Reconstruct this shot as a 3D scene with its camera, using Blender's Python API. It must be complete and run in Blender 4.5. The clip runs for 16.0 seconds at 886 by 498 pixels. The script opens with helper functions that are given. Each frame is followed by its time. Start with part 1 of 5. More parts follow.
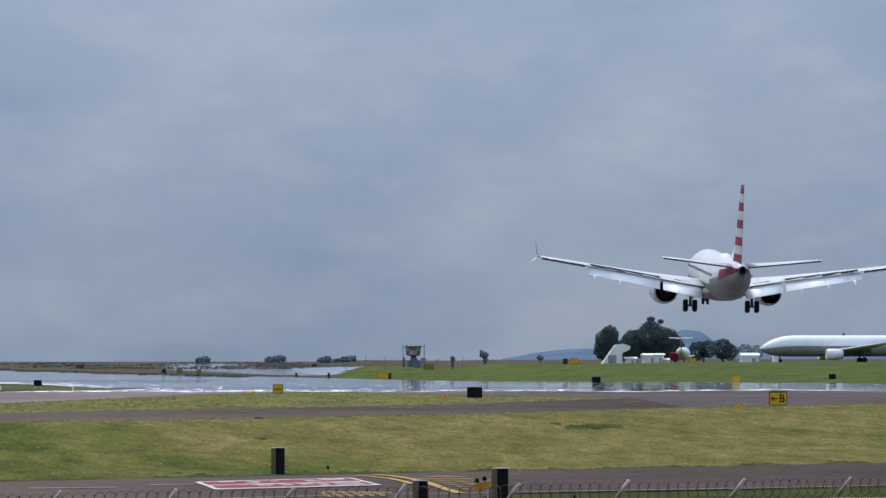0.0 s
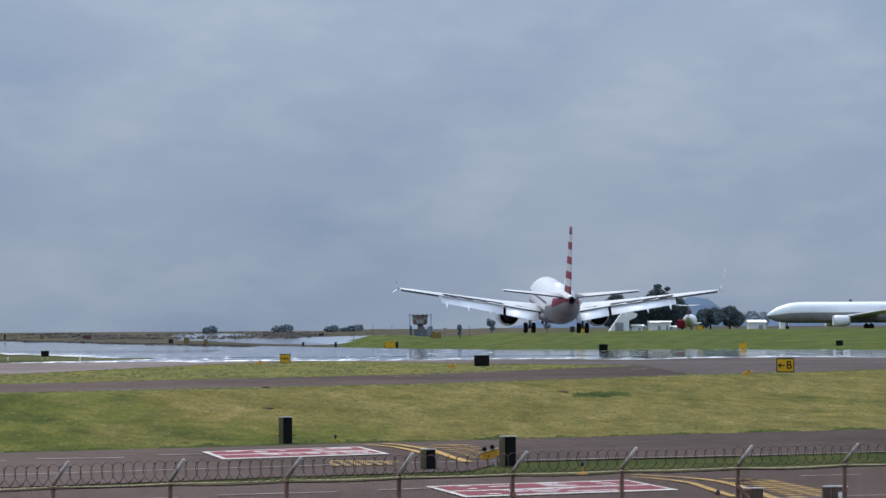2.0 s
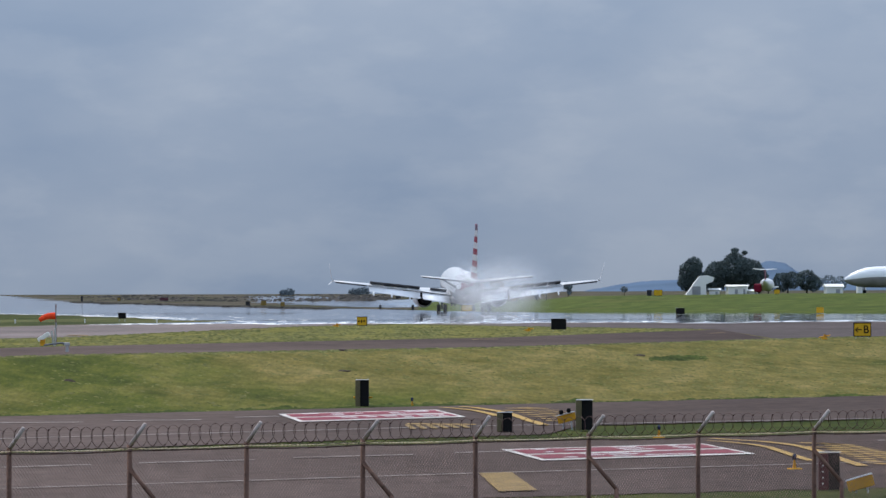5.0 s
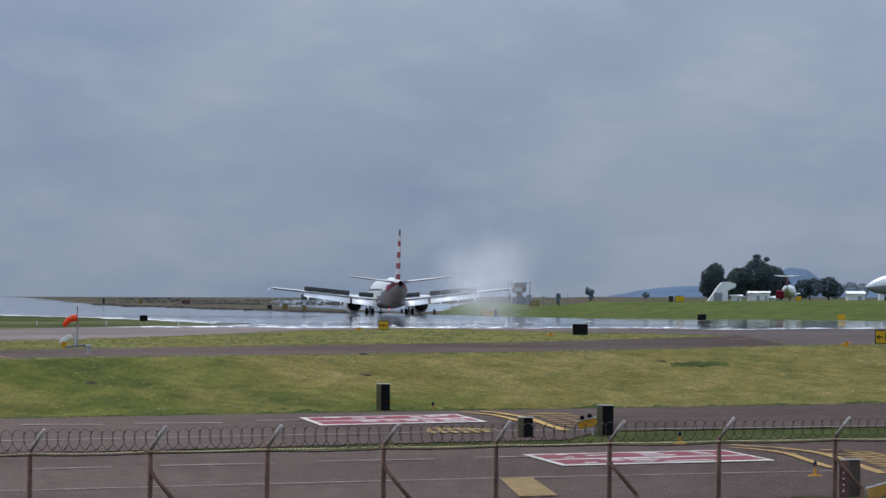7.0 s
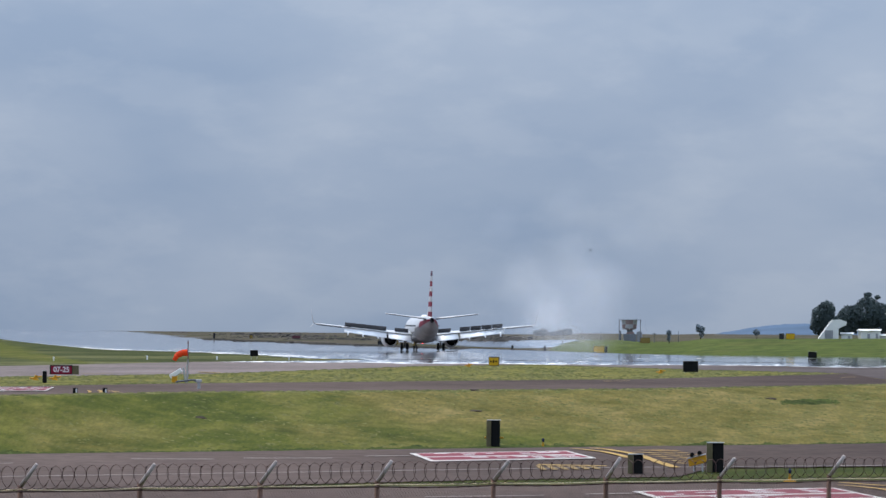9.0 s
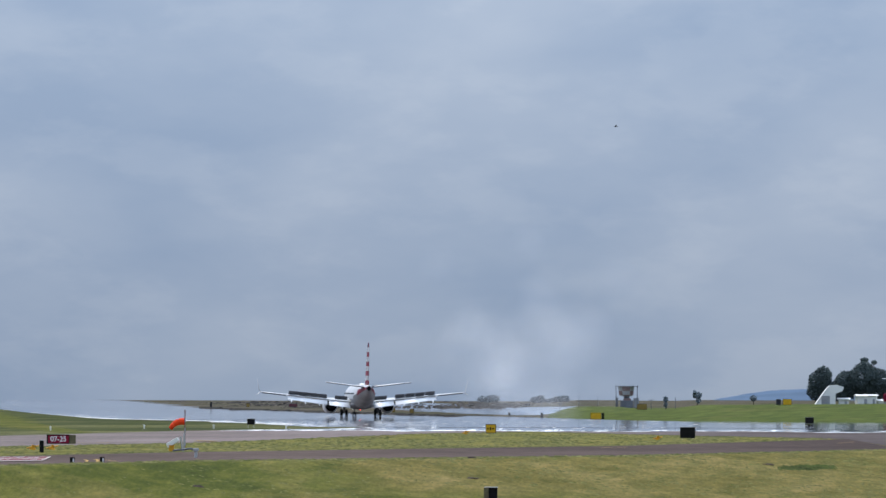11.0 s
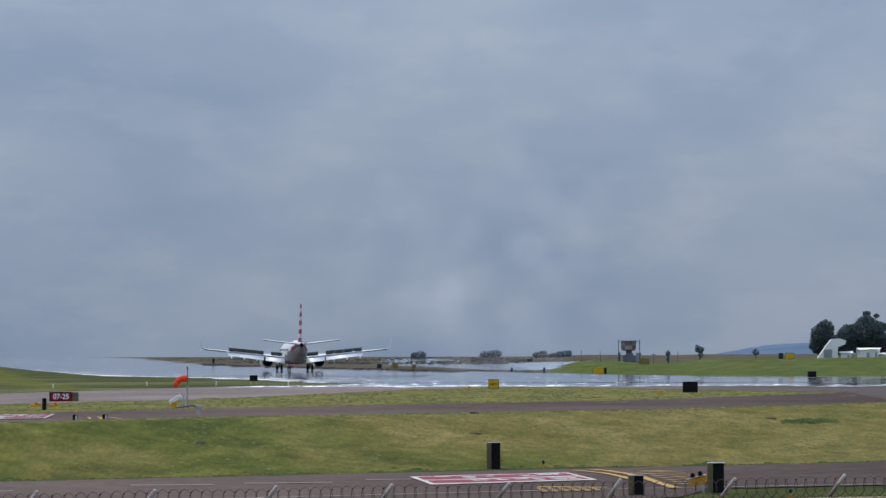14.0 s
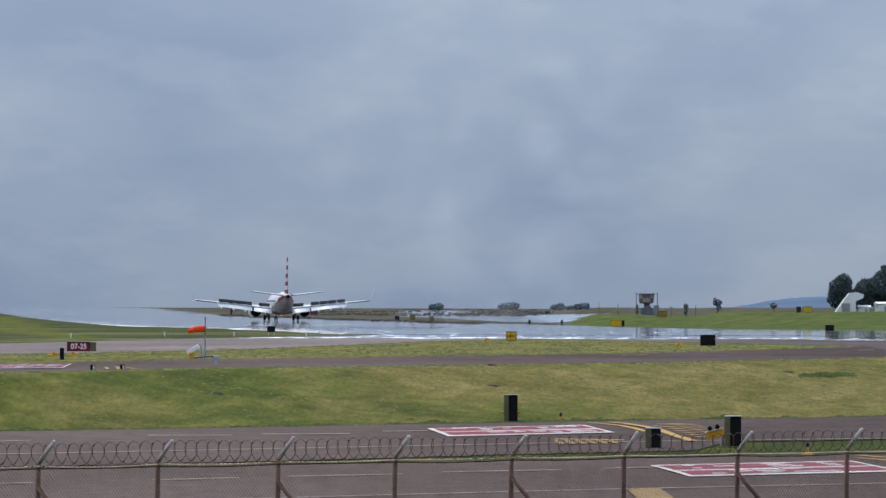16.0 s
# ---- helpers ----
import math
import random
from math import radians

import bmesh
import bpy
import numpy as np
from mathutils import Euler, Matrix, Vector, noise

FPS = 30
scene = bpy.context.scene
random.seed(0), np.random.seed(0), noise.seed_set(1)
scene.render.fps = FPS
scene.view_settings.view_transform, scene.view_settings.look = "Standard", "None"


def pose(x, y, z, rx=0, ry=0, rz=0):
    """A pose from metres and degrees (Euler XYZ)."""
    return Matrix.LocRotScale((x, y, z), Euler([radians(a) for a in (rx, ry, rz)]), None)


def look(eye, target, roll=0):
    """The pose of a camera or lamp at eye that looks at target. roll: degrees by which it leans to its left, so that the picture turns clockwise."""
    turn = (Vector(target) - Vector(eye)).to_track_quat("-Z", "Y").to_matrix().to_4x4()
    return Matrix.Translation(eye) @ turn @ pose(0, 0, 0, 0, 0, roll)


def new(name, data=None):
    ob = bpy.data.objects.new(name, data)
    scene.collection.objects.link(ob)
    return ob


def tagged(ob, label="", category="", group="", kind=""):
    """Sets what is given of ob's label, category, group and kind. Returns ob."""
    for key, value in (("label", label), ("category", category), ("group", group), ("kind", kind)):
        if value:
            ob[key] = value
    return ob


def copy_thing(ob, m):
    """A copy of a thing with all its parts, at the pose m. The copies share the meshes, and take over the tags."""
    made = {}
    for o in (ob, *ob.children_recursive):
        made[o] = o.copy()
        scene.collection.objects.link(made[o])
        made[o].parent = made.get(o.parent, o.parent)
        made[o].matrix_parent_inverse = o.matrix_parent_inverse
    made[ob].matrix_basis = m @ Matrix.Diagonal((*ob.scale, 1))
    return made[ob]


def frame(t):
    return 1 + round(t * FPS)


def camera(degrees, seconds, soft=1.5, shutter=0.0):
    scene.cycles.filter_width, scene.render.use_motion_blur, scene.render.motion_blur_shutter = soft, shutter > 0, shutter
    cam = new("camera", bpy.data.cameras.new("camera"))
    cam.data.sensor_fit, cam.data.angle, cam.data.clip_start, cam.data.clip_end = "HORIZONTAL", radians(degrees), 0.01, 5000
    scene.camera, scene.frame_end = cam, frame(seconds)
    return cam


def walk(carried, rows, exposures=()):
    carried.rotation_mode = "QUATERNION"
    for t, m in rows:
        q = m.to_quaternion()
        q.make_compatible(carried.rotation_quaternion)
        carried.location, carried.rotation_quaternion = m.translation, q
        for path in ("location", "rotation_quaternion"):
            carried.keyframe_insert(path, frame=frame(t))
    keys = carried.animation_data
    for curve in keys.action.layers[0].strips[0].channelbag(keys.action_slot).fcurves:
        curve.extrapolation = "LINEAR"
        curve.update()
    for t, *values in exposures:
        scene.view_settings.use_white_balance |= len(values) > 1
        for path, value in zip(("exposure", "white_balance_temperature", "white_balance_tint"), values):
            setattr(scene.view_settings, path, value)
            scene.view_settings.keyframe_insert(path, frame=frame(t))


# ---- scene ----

EYE_Z = 4.7          # the camera stands on a terrace above the fence
RUNWAY_Z = 1.95      # level of the runway plateau
cam = camera(5.792, 16.0, soft=1.5)
# seconds, pan to the left, tilt upward, lean to the left, in degrees
CAMERA_TURNS = [
    (0.0, -0.1665, 0.7115, -0.034),
    (0.5, -0.1556, 0.5869, 0.108),
    (1.0, -0.1418, 0.5664, -0.009),
    (1.5, -0.1408, 0.5274, -0.182),
    (2.0, -0.1239, 0.5060, -0.350),
    (2.5, -0.1149, 0.4369, -0.323),
    (3.0, -0.0330, 0.3858, -0.170),
    (3.5, -0.0062, 0.3917, -0.173),
    (4.0, 0.1581, 0.3877, -0.052),
    (4.5, 0.2070, 0.2981, -0.018),
    (5.0, 0.3823, 0.2668, -0.165),
    (7.3, 0.6340, 0.3119, 0.323),
    (7.5, 0.7318, 0.3362, 0.391),
    (8.0, 0.8283, 0.3536, 0.482),
    (8.5, 1.0179, 0.4133, 0.489),
    (9.0, 1.2527, 0.5288, 0.476),
    (9.5, 1.2994, 0.8116, 0.544),
    (10.0, 1.5139, 0.9551, 0.418),
    (10.2, 1.2947, 0.9988, 0.223),
    (12.5, 1.2005, 0.8945, 0.167),
    (13.0, 1.2433, 0.9318, 0.227),
    (13.5, 1.2512, 0.9003, 0.166),
    (14.0, 1.2419, 0.6795, -0.112),
    (14.5, 1.2509, 0.4817, -0.113),
    (15.0, 1.4233, 0.4082, 0.043),
    (15.5, 1.3364, 0.3456, 0.195),
    (16.0, 1.3610, 0.3641, 0.183),
]

walk(cam, [(t, pose(0, 0, EYE_Z, 90 + tilt, 0, pan) @ pose(0, 0, 0, 0, 0, lean)) for t, pan, tilt, lean in CAMERA_TURNS],
     [(0, -.06), (0.8, 0.02), (3.5, 0.03), (5, -0.02), (7.5, -.16), (8.0, .0), (8.5, .1), (9, .14), (10, .24), (12.5, -.10), (13, -.13), (14, -.13), (14.5, -.06), (15, -.08), (16, .03)])
scene.cycles.transparent_max_bounces = 110

# ---- world, sun ----
def build_world():
    w = bpy.data.worlds.new("overcast_sky")
    scene.world = w
    w.use_nodes = True
    nt = w.node_tree
    nt.nodes.clear()
    N = nt.nodes.new
    L = nt.links.new
    out = N("ShaderNodeOutputWorld")
    bg = N("ShaderNodeBackground")
    sky = N("ShaderNodeTexSky")
    sky.sky_type = "NISHITA"
    sky.sun_disc = False
    sky.sun_elevation = radians(58)
    sky.sun_rotation = radians(-32)
    sky.air_density, sky.dust_density = 1.0, 1.5
    dim = N("ShaderNodeVectorMath")
    dim.operation = "SCALE"
    dim.inputs["Scale"].default_value = 0.07
    L(sky.outputs[0], dim.inputs[0])
    tc = N("ShaderNodeTexCoord")
    mp = N("ShaderNodeMapping")
    mp.inputs["Scale"].default_value = (1.0, 1.0, 2.3)
    L(tc.outputs["Generated"], mp.inputs[0])
    big = N("ShaderNodeTexNoise")
    big.inputs["Scale"].default_value = 24.0
    big.inputs["Detail"].default_value = 5.0
    big.inputs["Roughness"].default_value = 0.5
    big.inputs["Distortion"].default_value = 0.15
    L(mp.outputs[0], big.inputs["Vector"])
    ramp = N("ShaderNodeValToRGB")
    ramp.color_ramp.elements[0].position, ramp.color_ramp.elements[0].color = 0.31, (0.258, 0.346, 0.498, 1)
    ramp.color_ramp.elements[1].position, ramp.color_ramp.elements[1].color = 0.76, (0.392, 0.466, 0.590, 1)
    # lumpy cumulus edges over the broad shading
    lump = N("ShaderNodeTexNoise")
    lump.inputs["Scale"].default_value, lump.inputs["Detail"].default_value, lump.inputs["Roughness"].default_value = 46.0, 7.0, 0.55
    L(mp.outputs[0], lump.inputs["Vector"])
    edge = N("ShaderNodeMapRange")
    edge.interpolation_type = "SMOOTHSTEP"
    edge.inputs["From Min"].default_value, edge.inputs["From Max"].default_value = 0.47, 0.62
    edge.inputs["To Min"].default_value, edge.inputs["To Max"].default_value = -0.035, 0.085
    L(lump.outputs["Fac"], edge.inputs["Value"])
    total = N("ShaderNodeMath")
    L(big.outputs["Fac"], total.inputs[0])
    L(edge.outputs[0], total.inputs[1])
    L(total.outputs[0], ramp.inputs[0])
    # a cloud deck is brighter overhead than towards the horizon
    sep = N("ShaderNodeSeparateXYZ")
    L(tc.outputs["Generated"], sep.inputs[0])
    up = N("ShaderNodeMapRange")
    up.inputs["From Min"].default_value, up.inputs["From Max"].default_value = 0.05, 0.9
    up.inputs["To Min"].default_value, up.inputs["To Max"].default_value = 1.0, 2.6
    L(sep.outputs["Z"], up.inputs["Value"])
    low = N("ShaderNodeMapRange")
    low.inputs["From Min"].default_value, low.inputs["From Max"].default_value = 0.0, 0.045
    low.inputs["To Min"].default_value, low.inputs["To Max"].default_value = 0.86, 1.11
    L(sep.outputs["Z"], low.inputs["Value"])
    both = N("ShaderNodeMath")
    both.operation = "MULTIPLY"
    L(low.outputs[0], both.inputs[0])
    L(up.outputs[0], both.inputs[1])
    cloud = N("ShaderNodeVectorMath")
    cloud.operation = "SCALE"
    L(ramp.outputs[0], cloud.inputs[0])
    L(both.outputs[0], cloud.inputs["Scale"])
    mix = N("ShaderNodeMix")
    mix.data_type = "RGBA"
    mix.inputs["Factor"].default_value = 0.93
    L(dim.outputs[0], mix.inputs["A"])
    L(cloud.outputs[0], mix.inputs["B"])
    L(mix.outputs["Result"], bg.inputs["Color"])
    L(bg.outputs[0], out.inputs[0])


build_world()
sun_data = bpy.data.lights.new("sun", "SUN")
sun_data.energy, sun_data.angle, sun_data.color = 3.0, radians(6), (1.0, 0.95, 0.87)
sun = new("sun", sun_data)
sun.matrix_world = look((-70, 110, 190), (0, 0, 0))


# ---- materials ----
def nodes_of(name):
    m = bpy.data.materials.new(name)
    m.use_nodes = True
    nt = m.node_tree
    return m, nt, nt.nodes["Principled BSDF"]


def noise_node(nt, scale, detail=4, stretch=(1, 1, 1), rough=0.55):
    tc = nt.nodes.new("ShaderNodeTexCoord")
    mp = nt.nodes.new("ShaderNodeMapping")
    mp.inputs["Scale"].default_value = stretch
    n = nt.nodes.new("ShaderNodeTexNoise")
    n.inputs["Scale"].default_value, n.inputs["Detail"].default_value, n.inputs["Roughness"].default_value = scale, detail, rough
    nt.links.new(tc.outputs["Object"], mp.inputs[0])
    nt.links.new(mp.outputs[0], n.inputs["Vector"])
    return n


def ramp_node(nt, fac, stops):
    r = nt.nodes.new("ShaderNodeValToRGB")
    while len(r.color_ramp.elements) < len(stops):
        r.color_ramp.elements.new(0.5)
    for e, (p, c) in zip(r.color_ramp.elements, stops):
        e.position, e.color = p, (*c, 1)
    nt.links.new(fac, r.inputs[0])
    return r


def mix_node(nt, fac, a, b, kind="MIX"):
    m = nt.nodes.new("ShaderNodeMix")
    m.data_type, m.blend_type = "RGBA", kind
    for key, v in (("Factor", fac), ("A", a), ("B", b)):
        if isinstance(v, (int, float)):
            m.inputs[key].default_value = v
        elif isinstance(v, tuple):
            m.inputs[key].default_value = (*v, 1)
        else:
            nt.links.new(v, m.inputs[key])
    return m.outputs["Result"]


def surface(name, color, rough=0.6, metal=0.0, vary=0.18, coarse=0.6, fine=9.0, bump=0.0, dirt=None, coat=0.0):
    """Paint, metal, stone: a base colour with wear at two scales."""
    m, nt, b = nodes_of(name)
    n1, n2 = noise_node(nt, coarse, 3), noise_node(nt, fine, 5)
    lo = tuple(c * (1 - vary) for c in color)
    hi = tuple(min(1, c * (1 + vary)) for c in color)
    r1 = ramp_node(nt, n1.outputs["Fac"], [(0.3, lo), (0.7, hi)])
    dark = dirt or tuple(c * 0.55 for c in color)
    f = ramp_node(nt, n2.outputs["Fac"], [(0.52, (0, 0, 0)), (0.78, (vary * 2.2,) * 3)])
    c = mix_node(nt, f.outputs["Color"], r1.outputs["Color"], dark)
    nt.links.new(c, b.inputs["Base Color"])
    b.inputs["Roughness"].default_value, b.inputs["Metallic"].default_value = rough, metal
    b.inputs["Coat Weight"].default_value = coat
    b.inputs["Specular IOR Level"].default_value = 0.5 if rough < 0.5 else 0.15
    rr = nt.nodes.new("ShaderNodeMapRange")
    rr.inputs["To Min"].default_value, rr.inputs["To Max"].default_value = max(0.02, rough - 0.1), min(1, rough + 0.12)
    nt.links.new(n2.outputs["Fac"], rr.inputs["Value"])
    nt.links.new(rr.outputs[0], b.inputs["Roughness"])
    if bump:
        bp = nt.nodes.new("ShaderNodeBump")
        bp.inputs["Strength"].default_value, bp.inputs["Distance"].default_value = 0.4, bump
        nt.links.new(n2.outputs["Fac"], bp.inputs["Height"])
        nt.links.new(bp.outputs[0], b.inputs["Normal"])
    return m


def glowing(name, color, strength):
    m, nt, b = nodes_of(name)
    b.inputs["Base Color"].default_value = (*color, 1)
    b.inputs["Emission Color"].default_value, b.inputs["Emission Strength"].default_value = (*color, 1), strength
    return m


def grass_material(name, lush_tones, dry_tones, dry_from, left_lush=False, grain=1.0):
    """Mown grass: lush and dry patches, mower streaks, fine tufts."""
    m, nt, b = nodes_of(name)
    n1 = noise_node(nt, 0.07 * grain, 5, (1.0, 0.35, 1), 0.62)
    n2 = noise_node(nt, 0.32 * grain, 6, (1.0, 0.34, 1), 0.62)
    n3 = noise_node(nt, 6.0 * grain, 6, (1.0, 0.09, 1), 0.7)
    lush = ramp_node(nt, n2.outputs["Fac"], [(0.33, lush_tones[0]), (0.50, lush_tones[1]), (0.68, lush_tones[2])])
    dry = ramp_node(nt, n2.outputs["Fac"], [(0.33, dry_tones[0]), (0.49, dry_tones[1]), (0.67, dry_tones[2])])
    fac = n1.outputs["Fac"]
    if left_lush:
        tc = nt.nodes.new("ShaderNodeTexCoord")
        sep = nt.nodes.new("ShaderNodeSeparateXYZ")
        nt.links.new(tc.outputs["Object"], sep.inputs[0])
        mr = nt.nodes.new("ShaderNodeMapRange")
        mr.inputs["From Min"].default_value, mr.inputs["From Max"].default_value = -17.0, -5.0
        mr.inputs["To Min"].default_value, mr.inputs["To Max"].default_value = -0.17, 0.07
        nt.links.new(sep.outputs["X"], mr.inputs["Value"])
        ad = nt.nodes.new("ShaderNodeMath")
        nt.links.new(fac, ad.inputs[0])
        nt.links.new(mr.outputs[0], ad.inputs[1])
        fac = ad.outputs[0]
    f = ramp_node(nt, fac, [(dry_from, (0, 0, 0)), (dry_from + 0.16, (1, 1, 1))])
    c = mix_node(nt, f.outputs["Color"], lush.outputs["Color"], dry.outputs["Color"])
    g = ramp_node(nt, n3.outputs["Fac"], [(0.38, (0.70, 0.74, 0.67)), (0.62, (1.14, 1.12, 1.10))])
    c = mix_node(nt, 0.85, c, g.outputs["Color"], "MULTIPLY")
    # knots of longer and shorter blades
    n4 = noise_node(nt, 0.9 * grain, 6, (1.0, 0.36, 1), 0.66)
    k = ramp_node(nt, n4.outputs["Fac"], [(0.36, (0.76, 0.82, 0.68)), (0.50, (1.0, 1.0, 1.0)), (0.64, (1.24, 1.18, 1.24))])
    c = mix_node(nt, 0.9, c, k.outputs["Color"], "MULTIPLY")
    c = mix_node(nt, 1.0, c, (1.05, 1.0, 0.86), "MULTIPLY")
    # mower swathes, bent and broken
    tcw = nt.nodes.new("ShaderNodeTexCoord")
    mpw = nt.nodes.new("ShaderNodeMapping")
    mpw.inputs["Scale"].default_value, mpw.inputs["Rotation"].default_value = (0.17 * grain, 0.035 * grain, 1), (0, 0, 0.25)
    wave = nt.nodes.new("ShaderNodeTexWave")
    wave.inputs["Scale"].default_value, wave.inputs["Distortion"].default_value, wave.inputs["Detail"].default_value, wave.inputs["Detail Scale"].default_value = 1.0, 7.0, 3.0, 1.4
    nt.links.new(tcw.outputs["Object"], mpw.inputs[0])
    nt.links.new(mpw.outputs[0], wave.inputs["Vector"])
    w = ramp_node(nt, wave.outputs["Fac"], [(0.10, (0.82, 0.86, 0.78)), (0.55, (1.03, 1.01, 1.0))])
    c = mix_node(nt, 0.8, c, w.outputs["Color"], "MULTIPLY")
    nt.links.new(c, b.inputs["Base Color"])
    b.inputs["Roughness"].default_value = 0.95
    b.inputs["Specular IOR Level"].default_value = 0.05
    bp = nt.nodes.new("ShaderNodeBump")
    bp.inputs["Strength"].default_value, bp.inputs["Distance"].default_value = 0.4, 0.08
    nt.links.new(n3.outputs["Fac"], bp.inputs["Height"])
    nt.links.new(bp.outputs[0], b.inputs["Normal"])
    return m


def asphalt_material(name, tone, mirage_from=False):
    """Worn asphalt; mirror gloss stands in for mirage on the runway's sun-heated far reach."""
    m, nt, b = nodes_of(name)
    n1 = noise_node(nt, 0.06, 4, (1.0, 0.3, 1))
    n2 = noise_node(nt, 1.2, 6, (1.0, 0.3, 1), 0.65)
    r1 = ramp_node(nt, n1.outputs["Fac"], [(0.3, tuple(t * 0.75 for t in tone)), (0.7, tuple(t * 1.2 for t in tone))])
    r2 = ramp_node(nt, n2.outputs["Fac"], [(0.35, (0.75, 0.75, 0.76)), (0.65, (1.12, 1.1, 1.1))])
    c = mix_node(nt, 1.0, r1.outputs["Color"], r2.outputs["Color"], "MULTIPLY")
    nt.links.new(c, b.inputs["Base Color"])
    b.inputs["Roughness"].default_value = 0.95
    b.inputs["Specular IOR Level"].default_value = 0.02
    # paler asphalt at low x gives way to darker asphalt at high x
    tca = nt.nodes.new("ShaderNodeTexCoord")
    spa = nt.nodes.new("ShaderNodeSeparateXYZ")
    nt.links.new(tca.outputs["Object"], spa.inputs[0])
    x_tone = nt.nodes.new("ShaderNodeMapRange")
    x_tone.inputs["From Min"].default_value, x_tone.inputs["From Max"].default_value = (-22.0, 14.0) if mirage_from else (-12.0, 9.0)
    nt.links.new(spa.outputs["X"], x_tone.inputs["Value"])
    ra = ramp_node(nt, x_tone.outputs[0], [(0.0, (1.22, 1.2, 1.18)), (1.0, (0.66, 0.65, 0.65) if mirage_from else (0.80, 0.79, 0.79))])
    nt.links.new(mix_node(nt, 1.0, c, ra.outputs["Color"], "MULTIPLY"), b.inputs["Base Color"])
    if mirage_from:
        gloss = nt.nodes.new("ShaderNodeBsdfGlossy")
        gloss.inputs["Color"].default_value = (0.97, 0.98, 1.0, 1)
        gloss.inputs["Roughness"].default_value = 0.03
        tc = nt.nodes.new("ShaderNodeTexCoord")
        sep = nt.nodes.new("ShaderNodeSeparateXYZ")
        nt.links.new(tc.outputs["Object"], sep.inputs[0])
        nz = noise_node(nt, 0.09, 5, (1.0, 0.06, 1))
        wob = nt.nodes.new("ShaderNodeMath")
        wob.operation = "MULTIPLY_ADD"
        wob.inputs[1].default_value = 120.0
        nt.links.new(nz.outputs["Fac"], wob.inputs[0])
        nt.links.new(sep.outputs["Y"], wob.inputs[2])
        mr = nt.nodes.new("ShaderNodeMapRange")
        mr.inputs["From Min"].default_value, mr.inputs["From Max"].default_value = mirage_from - 4, mirage_from + 8
        nt.links.new(wob.outputs[0], mr.inputs["Value"])
        # long faint swells: the mirrored sky comes from a little higher in places
        ns = noise_node(nt, 1.0, 4, (0.012, 0.02, 1))
        bp = nt.nodes.new("ShaderNodeBump")
        bp.inputs["Strength"].default_value, bp.inputs["Distance"].default_value = 1.0, 0.10
        nt.links.new(ns.outputs["Fac"], bp.inputs["Height"])
        nf = noise_node(nt, 1.0, 4, (0.6, 0.10, 1), 0.65)
        fine = nt.nodes.new("ShaderNodeBump")
        fine.inputs["Strength"].default_value, fine.inputs["Distance"].default_value = 1.0, 0.008
        nt.links.new(nf.outputs["Fac"], fine.inputs["Height"])
        nt.links.new(bp.outputs[0], fine.inputs["Normal"])
        nt.links.new(fine.outputs[0], gloss.inputs["Normal"])
        # broken glints laid on by a noise mask; a tilted normal mirrors overhead sky
        rip = nt.nodes.new("ShaderNodeBsdfGlossy")
        rip.inputs["Color"].default_value = (1, 1, 1, 1)
        rip.inputs["Roughness"].default_value = 0.35
        lean = nt.nodes.new("ShaderNodeCombineXYZ")
        lean.inputs["Y"].default_value, lean.inputs["Z"].default_value = -0.37, 0.93
        nt.links.new(lean.outputs[0], rip.inputs["Normal"])
        ng = noise_node(nt, 1.0, 6, (0.55, 0.045, 1), 0.72)
        # they gather where the shimmer begins and along the runway's grass edge
        rim = nt.nodes.new("ShaderNodeMapRange")
        rim.inputs["From Min"].default_value, rim.inputs["From Max"].default_value = mirage_from - 4, mirage_from + 38
        rim.inputs["To Min"].default_value, rim.inputs["To Max"].default_value = 0.155, 0.0
        nt.links.new(wob.outputs[0], rim.inputs["Value"])
        side = nt.nodes.new("ShaderNodeMath")
        side.operation = "MULTIPLY_ADD"
        side.inputs[1].default_value = 0.105
        nt.links.new(sep.outputs["Y"], side.inputs[0])
        nt.links.new(sep.outputs["X"], side.inputs[2])
        verge = nt.nodes.new("ShaderNodeMapRange")
        verge.inputs["From Min"].default_value, verge.inputs["From Max"].default_value = 54.8 + 3, 54.8 + 14
        verge.inputs["To Min"].default_value, verge.inputs["To Max"].default_value = 0.06 if mirage_from > 700 else 0.0, 0.0
        nt.links.new(side.outputs[0], verge.inputs["Value"])
        most = nt.nodes.new("ShaderNodeMath")
        most.operation = "MAXIMUM"
        nt.links.new(rim.outputs[0], most.inputs[0])
        nt.links.new(verge.outputs[0], most.inputs[1])
        gain = nt.nodes.new("ShaderNodeMath")
        nt.links.new(ng.outputs["Fac"], gain.inputs[0])
        nt.links.new(most.outputs[0], gain.inputs[1])
        rg = ramp_node(nt, gain.outputs[0], [(0.60, (0, 0, 0)), (0.635, (1.0, 1.0, 1.0))])
        near = nt.nodes.new("ShaderNodeMapRange")
        near.inputs["From Min"].default_value, near.inputs["From Max"].default_value = mirage_from + 10, mirage_from + 500
        near.inputs["To Min"].default_value, near.inputs["To Max"].default_value = 1.0, 0.4
        nt.links.new(wob.outputs[0], near.inputs["Value"])
        gf = nt.nodes.new("ShaderNodeMath")
        gf.operation = "MULTIPLY"
        nt.links.new(rg.outputs["Color"], gf.inputs[0])
        nt.links.new(near.outputs[0], gf.inputs[1])
        glint = nt.nodes.new("ShaderNodeMixShader")
        nt.links.new(gf.outputs[0], glint.inputs[0])
        nt.links.new(gloss.outputs[0], glint.inputs[1])
        nt.links.new(rip.outputs[0], glint.inputs[2])
        mx = nt.nodes.new("ShaderNodeMixShader")
        fr = nt.nodes.new("ShaderNodeFresnel")
        fr.inputs["IOR"].default_value = 1.6
        skim = nt.nodes.new("ShaderNodeMath")
